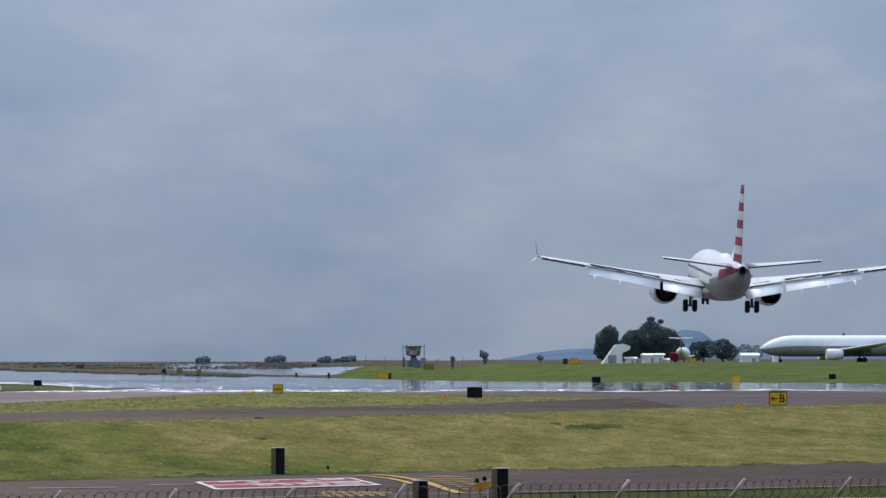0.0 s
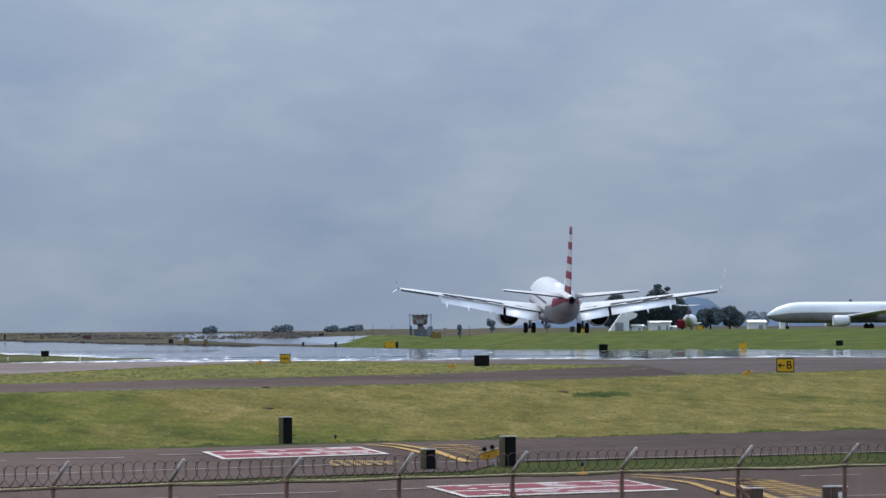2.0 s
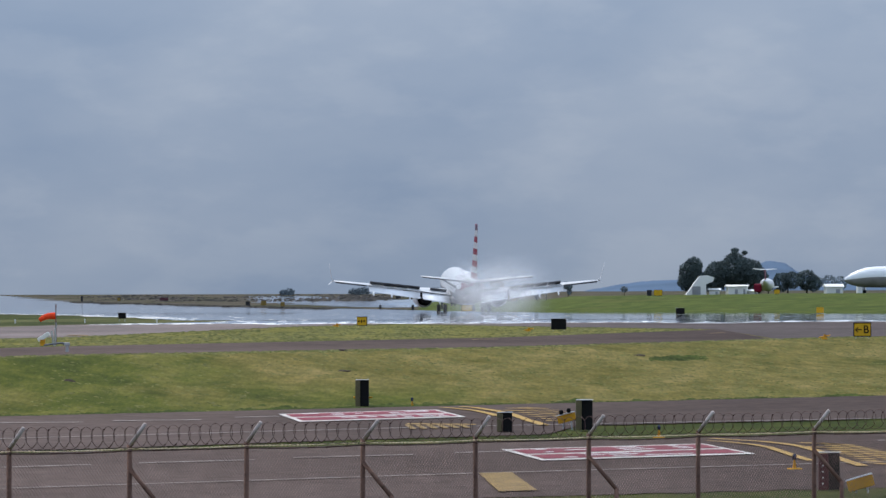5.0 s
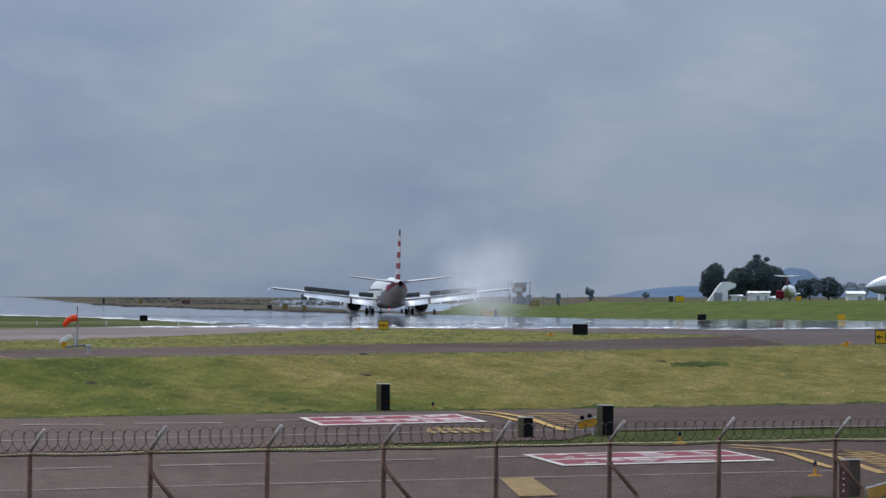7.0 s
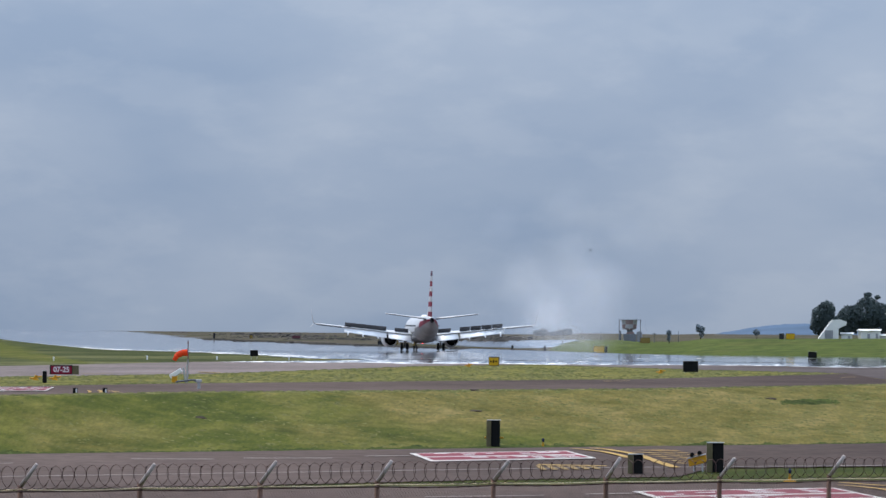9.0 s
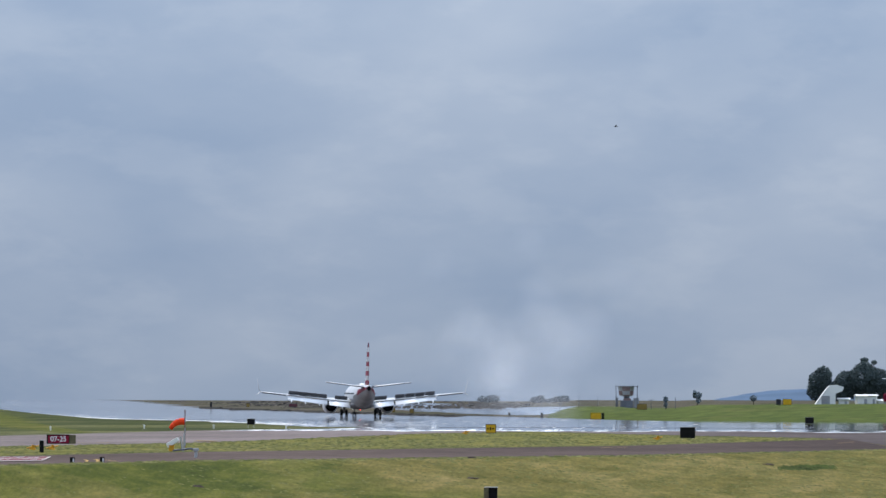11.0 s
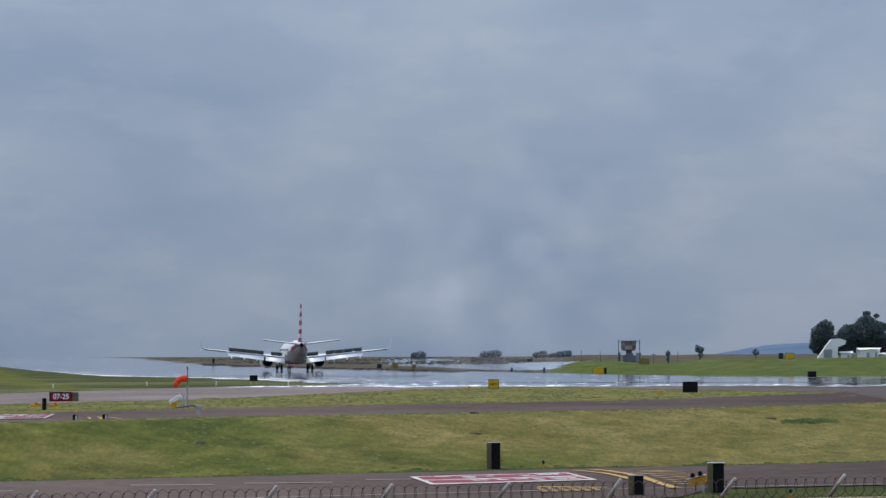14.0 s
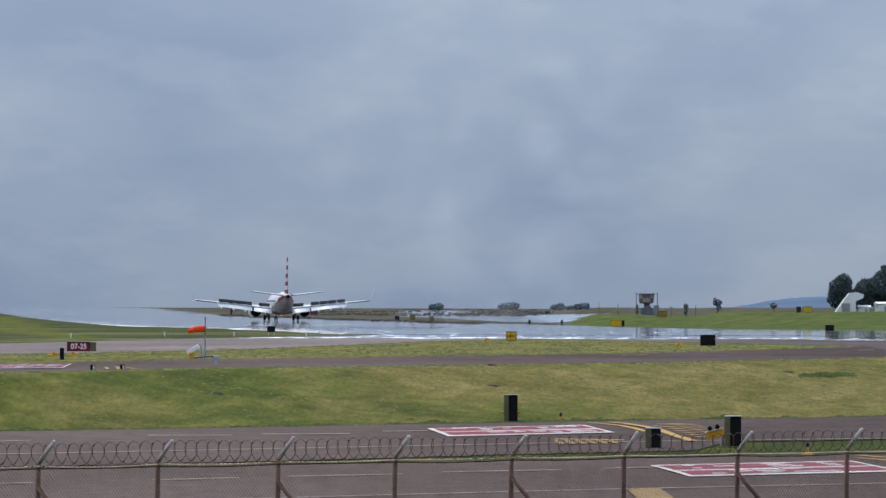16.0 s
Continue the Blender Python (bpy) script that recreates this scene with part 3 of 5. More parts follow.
def build_edge_stripe():
    """White paint along the runway's edge, broken up by the shimmer."""
    bm = bmesh.new()
    rows = []
    for y in axis_steps([(845, 2100, 420)]):
        a = runway_left(y) + shimmer(y, 1, 1.6) - .6
        w = (1.3 + 4.0 * max(0, .2 + noise.noise(Vector((y * .045, 9, 0))))) * y / 1000
        rows.append((y, [bm.verts.new((a + w * k, y, plateau_z(y) + 0.06)) for k in (0, 1)]))
    for (y, a), (_, b) in zip(rows, rows[1:]):
        if noise.noise(Vector((y * .06, 4, 2))) > -.12:
            bm.faces.new((a[0], a[1], b[1], b[0]))
    return tagged(part("runway_edge_line", bm, SIGN_WHITE), "white edge line painted along the runway, broken by shimmer", "road marking", kind="structure")


build_edge_stripe()


def build_far_taxiway():
    bm = bmesh.new()
    rows = []
    for y in steps(1574, 3600, 260):
        x0, x1 = interp(y, (1574, 1679, 1866, 2399, 3000, 3600), (-21, -28, -40, -67, -85, -100)), interp(y, (1574, 1679, 1866, 2399, 3000, 3600), (-20.8, -15.6, -15.5, -16, -45, -84))
        x0, x1 = x0 + shimmer(y, 6, 3.0), x1 + shimmer(y, 7, 3.4)
        rows.append([bm.verts.new((x, y, ground_z(x, y) + .03)) for x in steps(x0, x1 if x1 > x0 + .3 else x0 + .3, 3)])
    for a, b in zip(rows, rows[1:]):
        for k in range(3):
            bm.faces.new((a[k], a[k + 1], b[k + 1], b[k]))
    return tagged(part("taxiway_far", bm, MIRROR), "distant taxiway mirroring the sky in the heat shimmer", "pavement", kind="structure")


build_far_taxiway()


# ---- the landing airliner ----
FUSELAGE = [(19.5, 2.75, .05, .05), (19.25, 2.77, .45, .4), (18.7, 2.82, .85, .78), (17.9, 2.92, 1.2, 1.2), (16.8, 3.05, 1.52, 1.58), (15.2, 3.22, 1.78, 1.88), (13.2, 3.3, 1.88, 2.0),
            (10, 3.3, 1.88, 2.0), (6, 3.3, 1.88, 2.0), (2, 3.3, 1.88, 2.0), (-2, 3.3, 1.88, 2.0), (-6, 3.3, 1.88, 2.0), (-8.5, 3.43, 1.83, 1.88), (-10.5, 3.62, 1.68, 1.69), (-12, 3.8, 1.5, 1.5),
            (-13.5, 4.0, 1.28, 1.3), (-15, 4.2, 1.05, 1.1), (-16.5, 4.38, .8, .88), (-17.8, 4.52, .58, .66), (-19.2, 4.65, .36, .42)]


def aerofoil(chord, thick, n=7):
    """Points (along, up) of a wing section, leading edge at 0, running aft."""
    top, low = [], []
    for i in range(n + 1):
        s = (1 - math.cos(math.pi * i / n)) / 2
        h = thick * chord * (2.97 * math.sqrt(s) - 1.26 * s - 3.5 * s * s + 2.8 * s ** 3 - 1.0 * s ** 4)
        top.append((s * chord, h * 0.62))
        low.append((s * chord, -h * 0.42))
    return top + low[-1:0:-1]


def flying_surface(stations, vertical=False, mi=None):
    """stations: (span, leading edge y, level, chord, thickness)."""
    bm = bmesh.new()
    rings = []
    for span, le, lev, chord, th in stations:
        sec = aerofoil(chord, th)
        rings.append([(h, le - a, span) if vertical else (span, le - a, lev + h) for a, h in sec])
    loft(bm, rings, mi=mi)
    return bm


def ring(y, z, rw, rh, n=28):
    return [(rw * math.cos(2 * math.pi * k / n), y, z + rh * math.sin(2 * math.pi * k / n)) for k in range(n)]


def wheel_pair(gear, x, y, z, r, gap, w):
    for s in (-1, 1):
        part("tyre", disc(bmesh.new(), (x + s * gap, y, z), (1, 0, 0), r, w), RUBBER, gear, "black rubber tyre", True)
        part("hub", disc(bmesh.new(), (x + s * gap, y, z), (1, 0, 0), r * 0.5, w * 1.06, 12), STEEL, gear)


def wing_level(x):
    return 2.35 + 0.106 * (abs(x) - 1.6)


def wing_front(x):
    return 5.9 - (abs(x) - 1.6) * 0.53


def wing_chord(x):
    return interp(abs(x), (1.6, 5.6, 17.2), (7.6, 4.7, 1.6))


def build_airliner():
    plane = thing("airliner", Matrix(), "white and silver twin-engine airliner with red striped tail, landing gear down", "airplane")
    wings = []
    # fuselage: white crown, silver sides, grey belly with shade in its colour, red tail flash
    bm = bmesh.new()
    secs = []
    for (a, b) in zip(FUSELAGE, FUSELAGE[1:]):
        k = max(1, int(abs(a[0] - b[0]) / 1.0))
        secs += [tuple(p + (q - p) * i / k for p, q in zip(a, b)) for i in range(k)]
    secs.append(FUSELAGE[-1])
    n = 28

    def skin(i, j):
        y = secs[i][0]
        s = math.sin(2 * math.pi * (j + 0.5) / n)
        if y < -11.4 and -0.12 < s < 0.42:
            return 2
        return 0 if s > (0.42 if y < -11.4 else -0.1 if y < -6 else -0.32) else 1

    loft(bm, [ring(*s, n) for s in secs], mi=skin)
    body = part("fuselage", bm, [CROWN_PAINT, SHADED_BELLY_GREY, LIVERY_RED], plane, "silver-white upper fuselage with shade-darkened grey belly and red tail flash", True)
    bm = bmesh.new()
    loft(bm, [ring(-19.2, 4.65, .37, .43, 14), ring(-19.75, 4.68, .27, .32, 14), ring(-19.7, 4.68, .2, .25, 14), ring(-19.35, 4.68, .18, .2, 14)])
    part("exhaust_cone", bm, EXHAUST, body, "dark auxiliary exhaust at the tail tip", True)
    bm = bmesh.new()   # satellite dome on the crown
    loft(bm, [[(0.55 * w * math.cos(a), y, 5.22 + 0.34 * w * math.sin(a)) for a in steps(0, math.pi, 8)] for y, w in ((-1.2, .3), (-1.6, .8), (-2.6, 1.0), (-3.8, .9), (-4.4, .3))], close=False)
    part("antenna_dome", bm, WHITE_PAINT, body, "", True)
    pane = part("cabin_window", box(bmesh.new(), 0, 0, -.13, 0.02, 0.18, 0.26), GLASS_DARK, body)
    for i in range(46):
        for s in (-1, 1):
            ob = pane if i == 0 and s < 0 else new("cabin_window", pane.data)
            ob.parent, ob.location = body, (s * 1.865, 13.4 - i * 0.51, 3.79)
    for s in (-1, 1):
        for k in range(3):
            part("cockpit_window", box(bmesh.new(), s * (0.35 + 0.42 * k), 17.75 - 0.25 * k * k, 3.62 - 0.05 * k, 0.36, 0.2, 0.36), GLASS_DARK, body, "dark cockpit window")
    bm = bmesh.new()   # wing to body fairing
    loft(bm, [ring(y, z, rw, rh, 20) for y, z, rw, rh in ((7.5, 2.1, .6, .3), (6.3, 1.95, 1.75, .62), (3, 1.85, 2.1, .78), (-1, 1.85, 2.1, .78), (-3.5, 1.95, 1.7, .6), (-5.2, 2.1, .5, .3))])
    part("belly_fairing", bm, SHADED_BELLY_GREY, body, "", True)
    bm = bmesh.new()
    rod(bm, (0, 0.6, 1.02), (0, 0.6, 1.18), 0.09, 0.16, 10)
    part("beacon", bm, BEACON, body, "glowing red belly beacon")
    for s in (-1, 1):
        xs = [1.2, 3.4, 5.6, 8.5, 11.5, 14.5, 17.2]
        bm = flying_surface([(s * x, wing_front(x), wing_level(x), wing_chord(x), interp(x, (1.2, 17.2), (.125, .09))) for x in xs])
        wing = part("wing", bm, WING_GREY, plane, "swept light grey wing", True)
        wings.append((wing, s))
        # inboard and outboard flaps, lowered
        for x0, x1 in ((2.0, 5.5), (5.8, 12.6)):
            bm = bmesh.new()
            rings = []
            for x in (x0, x1):
                te = wing_front(x) - wing_chord(x)
                c = interp(x, (2, 12.6), (1.75, 1.2))
                a = radians(33)
                sec = aerofoil(c, 0.11, 5)
                rings.append([(s * x, te + 0.35 - p * math.cos(a) - h * math.sin(a), wing_level(x) - 0.12 - p * math.sin(a) + h * math.cos(a)) for p, h in sec])
            loft(bm, rings)
            part("flap", bm, WHITE_PAINT, wing, "lowered white flap", True)
        for x in (3.3, 7.2, 9.6, 12.0):
            te = wing_front(x) - wing_chord(x)
            z = wing_level(x) - 0.30
            bm = bmesh.new()
            loft(bm, [[(s * x + 0.17 * w * math.cos(2 * math.pi * k / 8), y, zz + 0.26 * w * math.sin(2 * math.pi * k / 8)) for k in range(8)]
                      for y, zz, w in ((te + 2.4, z + .12, .25), (te + 1.5, z - .05, .9), (te + 0.3, z - .2, 1.0), (te - 0.7, z - .62, .75), (te - 1.15, z - .92, .2))])
            part("flap_track_fairing", bm, WHITE_PAINT, wing, "", True)
        # ailerons: dark strips whose colour carries the shade of the underside
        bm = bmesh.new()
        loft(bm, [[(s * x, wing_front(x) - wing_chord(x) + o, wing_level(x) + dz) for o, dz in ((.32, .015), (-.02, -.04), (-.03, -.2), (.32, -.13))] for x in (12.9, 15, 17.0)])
        part("aileron", bm, SPOILER_GREY, wing, "aileron strip coloured dark for underside shade")
        # split winglet
        z = wing_level(17.2)
        bm = bmesh.new()
        rings = [[(s * (17.2 + dx) + h * 0.9, wing_front(17.2) - o - p, z + dz + h * 0.25) for p, h in aerofoil(c, .08, 4)] for dx, dz, o, c in ((0, 0.02, 0, 1.6), (.28, .3, .35, 1.2), (.42, .9, .85, .95), (.72, 2.35, 2.0, .35))]
        loft(bm, rings)
        part("winglet", bm, SILVER_PAINT, wing, "thin upper winglet blade", True)
        bm = bmesh.new()
        loft(bm, [[(s * (17.2 + dx), wing_front(17.2) - o - p, z + dz + h) for p, h in aerofoil(c, .08, 4)] for dx, dz, o, c in ((.1, .0, .3, 1.1), (.78, -.48, 1.1, .35))])
        part("winglet_strake", bm, WHITE_PAINT, wing, "thin lower winglet blade", True)
        # engine
        x, z = s * 4.83, 1.66
        bm = bmesh.new()
        prof = ((8.35, .9), (8.5, 1.02), (8.2, 1.16), (7.0, 1.26), (5.2, 1.24), (3.7, 1.12), (3.0, 1.0), (3.06, .94))
        loft(bm, [[(x + r * math.cos(2 * math.pi * k / 28), y, z + r * math.sin(2 * math.pi * k / 28)) for k in range(28)] for y, r in prof], caps=False)
        eng = part("engine", bm, SILVER_PAINT, plane, "silver engine nacelle with dark exhaust", True)
        bm = bmesh.new()
        prof = ((3.1, .93), (4.2, .9), (4.2, .66), (2.5, .52), (2.1, .44), (2.3, .36), (1.6, .08))
        loft(bm, [[(x + r * math.cos(2 * math.pi * k / 24), y, z + r * math.sin(2 * math.pi * k / 24)) for k in range(24)] for y, r in prof], caps=False)
        part("exhaust_nozzle", bm, EXHAUST, eng, "dark exhaust nozzle", True)
        bm = bmesh.new()
        loft(bm, [[(x + r * math.cos(2 * math.pi * k / 24), y, z + r * math.sin(2 * math.pi * k / 24)) for k in range(24)] for y, r in ((7.6, .88), (7.6, .3), (8.0, .05))], caps=False)
        part("fan", bm, EXHAUST, eng, "", True)
        bm = bmesh.new()
        loft(bm, [[(x + w, y, z1), (x - w, y, z1), (x - w, y, z0), (x + w, y, z0)] for y, z0, z1, w in ((7.2, 2.6, 2.85, .06), (5.0, 2.4, 2.95, .18), (2.6, 2.3, wing_level(4.83) + .1, .18), (0.8, 2.2, wing_level(4.83), .06))])
        part("pylon", bm, WING_GREY, eng)
        # tailplane
        bm = flying_surface([(s * x, -13.4 - (x - .4) * 0.66, 4.85 + (x - .4) * 0.125, 3.6 - (x - .4) * 0.36, .09) for x in (0.4, 2.6, 4.9, 7.17)])
        tail = part("tailplane", bm, WING_GREY, plane, "light grey horizontal tailplane", True)
        # elevator strip: the tailplane's underside shade put into dark grey
        bm = bmesh.new()
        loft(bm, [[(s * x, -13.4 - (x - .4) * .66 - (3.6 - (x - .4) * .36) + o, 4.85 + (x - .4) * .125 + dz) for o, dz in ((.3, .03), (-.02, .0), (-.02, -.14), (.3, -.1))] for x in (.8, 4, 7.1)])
        part("elevator", bm, SPOILER_GREY, tail, "elevator strip coloured dark for underside shade")
        # main gear
        bm = bmesh.new()
        rod(bm, (s * 2.86, 0, .5), (s * 2.75, 0, 2.5), 0.13, 0.16, 10)
        rod(bm, (s * 2.4, 0, .565), (s * 3.3, 0, .565), 0.09, n=8)
        rod(bm, (s * 2.8, 0, 1.2), (s * 1.5, 0.1, 2.1), 0.07, n=8)
        rod(bm, (s * 2.8, 0, 1.0), (s * 2.8, 1.1, 2.2), 0.06, n=8)
        gear = part("main_gear", bm, STEEL, plane, "steel main landing gear leg", True)
        wheel_pair(gear, s * 2.86, 0, 0.565, 0.565, 0.43, 0.42)
        bm = bmesh.new()
        box(bm, s * 3.12, -0.1, 1.15, 0.04, 0.9, 1.15, bevel=0.01)
        part("gear_door", bm, WHITE_PAINT, gear)
    # fin with red and white bars
    bands = 9
    st = []
    for i in range(bands + 1):
        t = i / bands
        zz = 5.2 + (12.3 - 5.2) * t
        st.append((zz, -11.6 - 5.0 * t, 0, 6.4 - 4.0 * t, .095))
    bm = flying_surface(st, True, mi=lambda i, j: 2 if i == bands - 1 and j % 3 else i % 2)
    fin = part("fin", bm, [LIVERY_RED, SILVER_PAINT, LIVERY_BLUE], plane, "tall fin with alternating red and white bars", True)
    bm = bmesh.new()
    loft(bm, [[(-w, y, 5.0), (w, y, 5.0), (0.02, y, z), (-0.02, y, z)] for y, z, w in ((-6.8, 5.3, .05), (-9.5, 5.75, .14), (-12.4, 6.9, .2))])
    part("dorsal_fin", bm, WHITE_PAINT, fin)
    # nose gear
    bm = bmesh.new()
    rod(bm, (0, 15.6, .3), (0, 15.5, 1.75), 0.08, 0.1, 8)
    rod(bm, (-.28, 15.6, .345), (.28, 15.6, .345), 0.05, n=8)
    rod(bm, (0, 15.6, .9), (0, 16.8, 1.6), 0.05, n=8)
    gear = part("nose_gear", bm, STEEL, plane, "steel nose landing gear leg", True)
    wheel_pair(gear, 0, 15.6, 0.345, 0.345, 0.22, 0.22)
    for s in (-1, 1):
        bm = bmesh.new()
        box(bm, s * .32, 15.9, 0.95, 0.03, 1.5, 0.5, bevel=0.008)
        part("nose_gear_door", bm, WHITE_PAINT, gear)
    return plane, wings


airliner, wings = build_airliner()


def build_spoilers():
    """Panels on the wings' backs that stand up after touchdown; each turns about its front edge."""
    made = []
    for s in (-1, 1):
        for x0, x1 in ((2.3, 4.4), (5.8, 7.42), (7.46, 9.08), (9.12, 10.74), (10.78, 12.4)):
            xm = (x0 + x1) / 2
            c = interp(xm, (2.4, 12.4), (1.0, 0.85))
            yh = wing_front(xm) - wing_chord(xm) * 0.70
            zh = wing_level(xm) + 0.13
            dz = (wing_level(x1) - wing_level(x0)) / 2
            bm = bmesh.new()
            h = (x1 - x0) / 2
            pts = []
            for px, e in ((-h, -1), (h, 1)):
                for py in (0, -c):
                    for pz in (0, 0.045):
                        pts.append((px, py, pz + dz * e * s))
            v = [bm.verts.new(p) for p in pts]
            for q in ((0, 1, 3, 2), (4, 6, 7, 5), (0, 4, 5, 1), (2, 3, 7, 6), (1, 5, 7, 3), (0, 2, 6, 4)):
                bm.faces.new([v[k] for k in q])
            ob = part("spoiler", bm, SPOILER_GREY, wings[0 if s < 0 else 1][0], "dark grey spoiler panel")
            made.append((ob, s * xm, yh, zh))
    return made


spoilers = build_spoilers()


def plane_distance(t):
    """Constant speed to touchdown, then braking."""
    if t < 4:
        return 805 + 66.3 * t
    u = t - 4
    return 1070 + 66.2 * u - 1.0 * u * u


def airliner_pose(t):
    y = plane_distance(t)
    lift = interp(t, (0, .5, 1, 1.5, 2, 2.5, 3, 3.5, 4.0), (6.85, 5.5, 4.1, 2.9, 1.9, 1.1, .5, .12, 0))
    pitch = interp(t, (0, 2, 3.5, 4.2, 5.0, 6.0, 7.0), (3.0, 3.6, 4.2, 4.0, 3.0, 1.0, 0.0))
    yaw = interp(t, (0, 3.5, 5, 9, 16), (3.5, 4.1, 5.4, 5.6, 6.2))
    bank = interp(t, (0, 1.5, 3, 4.5, 16), (1.2, 0.8, 0.3, 0, 0))
    tail = interp(t, (0, 1.5, 2.5, 3.5, 4, 5, 7.5, 9, 10, 12.5, 14.5, 16), (28.98, 18.48, 12.1, 5.88, 2.9, -3.2, -21.1, -31.4, -37.6, -53.4, -63.8, -70.7))
    return pose(tail - 18 * math.sin(radians(yaw)), y, plateau_z(y) + 0.06 + lift, pitch, bank, yaw)


# ---- painted markings ----
def band(name, pts, depth, z, material, parent=None, label="", category="road marking"):
    """A painted stripe through the points, depth metres deep along y."""
    bm = bmesh.new()
    row = [(bm.verts.new((x, y, z)), bm.verts.new((x, y + depth, z))) for x, y in pts]
    for (a, b), (c, d) in zip(row, row[1:]):
        bm.faces.new((a, c, d, b))
    ob = part(name, bm, material, parent)
    return tagged(ob, label, category, kind="structure") if parent is None else ob


def mandatory_marking(nl, nr, fl, z, seed):
    """A red panel with white outline and worn white characters, painted on a taxiway."""
    rng = random.Random(seed)
    nl, nr, fl = Vector(nl), Vector(nr), Vector(fl)

    def at(a, b):
        p = nl + (nr - nl) * a + (fl - nl) * b
        return (p.x, p.y)

    def patch(a0, a1, b0, b1):
        return [at(a0, b0), at(a1, b0), at(a1, b1), at(a0, b1)]

    base = polygon("red_marking_panel", patch(0, 1, 0, 1), z, WHITE_LINE, "red runway holding panel with white outline painted on asphalt", "road marking")
    polygon("red_field", patch(.03, .97, .09, .43), z + .012, RED_LINE, "", "", base)
    polygon("red_field", patch(.03, .97, .53, .91), z + .012, RED_LINE, "", "", base)
    a = 0.13
    while a < 0.86:
        w = rng.uniform(.05, .14)
        for b0, b1 in ((.11, .17), (.23, .29), (.35, .41), (.57, .63), (.69, .75), (.81, .87)):
            if rng.random() < 0.60:
                polygon("painted_stroke", patch(a, a + w * rng.uniform(.6, 1.25), b0, b1), z + .022, WORN_WHITE, "", "", base)
        a += w + rng.uniform(.015, .05)
    return base


mandatory_marking((1.08, 238.1), (7.15, 246.9), (-.02, 254.7), 0.055, 3)
mandatory_marking((-7.13, 308.7), (-1.3, 319.5), (-8.38, 328.2), 0.065, 5)
mandatory_marking((-27.4, 362), (-24.6, 366), (-28.6, 386), RUNWAY_Z + 0.055, 8)
mandatory_marking((10.4, 190), (16.4, 198), (9.6, 203), 0.055, 11)

# holding lines: two solid, two broken
def ribbon(name, pts, width, z, material, parent=None, label="", category="road marking"):
    """A painted line of even width that bends through the points."""
    bm = bmesh.new()
    row = []
    for i, (x, y) in enumerate(pts):
        a, b = Vector(pts[max(0, i - 1)]), Vector(pts[min(len(pts) - 1, i + 1)])
        d = (b - a).normalized()
        n = Vector((-d.y, d.x)) * width * .5
        row.append((bm.verts.new((x + n.x, y + n.y, z)), bm.verts.new((x - n.x, y - n.y, z))))
    for (a, b), (c, d) in zip(row, row[1:]):
        bm.faces.new((a, b, d, c))
    for f in bm.faces:
        f.normal_update()
        if f.normal.z < 0:
            f.normal_flip()
    ob = part(name, bm, material, parent)
    return tagged(ob, label, category, kind="structure") if parent is None else ob


def holding_lines(first, second, broken, stride, width, z):
    base = ribbon("holding_line", first, width, z, YELLOW_LINE, None, "worn yellow double holding line painted across the taxiway")
    ribbon("solid_line", second, width * 1.15, z, YELLOW_LINE, base)
    for (x0, y0), (x1, y1), count in broken:
        for k in range(-2, count):
            q = k / (count - 1)
            x, y = x0 + (x1 - x0) * q, y0 + (y1 - y0) * q
            if k < 0:
                x, y = x0 + k * .26, y0 - k * .9
            ribbon("dash", [(x, y), (x + stride[0], y + stride[1])], width * 1.5, z, YELLOW_LINE, base)
    return base


holding_lines([(6.3, 268.6), (6.81, 266.7), (7.44, 262.4), (7.83, 257.7), (8.06, 248), (8.21, 241.9), (8.37, 237)],
              [(6.5, 273), (6.92, 271), (7.87, 267.6), (8.43, 263.4), (8.78, 259.5), (9.01, 253), (9.23, 240), (9.46, 230)],
              [((9.43, 256.8), (9.91, 233.5), 8), ((9.6, 263), (10.49, 238.7), 9), ((10.05, 262), (10.95, 241), 8)], (.33, -1.6), .27, 0.055)
holding_lines([(-2.4, 346), (-1.94, 343.7), (-1.1, 337.3), (-.51, 329), (-.15, 322)],
              [(-1.6, 348), (-1.05, 344.8), (-.23, 335.7), (.34, 327), (.86, 313.3), (1.47, 299.8)],
              [((.55, 335.5), (1.52, 310.6), 6), ((.80, 341.5), (1.98, 319.0), 6), ((1.35, 342.5), (2.45, 322.0), 5)], (.44, -1.2), .30, 0.065)
holding_lines([(-23.2, 372), (-22.7, 366), (-22.4, 360)], [(-22.8, 373), (-22.3, 367), (-22.0, 361)],
              [((-22.4, 372), (-21.6, 364), 4)], (.4, -1.5), .12, RUNWAY_Z + 0.055)
ladder = band("holding_line", [(-3.3, 303), (-.9, 301)], 1.3, 0.065, YELLOW_LINE, None, "worn yellow ladder of a holding marking on asphalt")
for k in range(6):
    ribbon("rung", [(-3.25 + .36 * k, 301.5), (-2.95 + .36 * k, 292 + .5 * k)], .2, 0.066, WORN_YELLOW, ladder)
patch_mark = polygon("yellow_marking_patch", [(-.6, 222.3), (.24, 223), (.82, 202.9), (-.08, 201.8)], 0.055, WORN_YELLOW, "worn yellow block painted at the taxiway edge", "road marking")
band("edge_line", [(-16, 200), (-11.8, 206), (-1.27, 221), (10.3, 235), (22, 250)], 0.55, 0.055, FADED_LINE, None, "thin faded line painted along the taxiway")
band("edge_line", [(-22, 266), (-15.8, 275), (-1.7, 297), (13.7, 313), (24, 328)], 0.7, 0.065, FADED_LINE, None, "thin faded line painted along the taxiway")
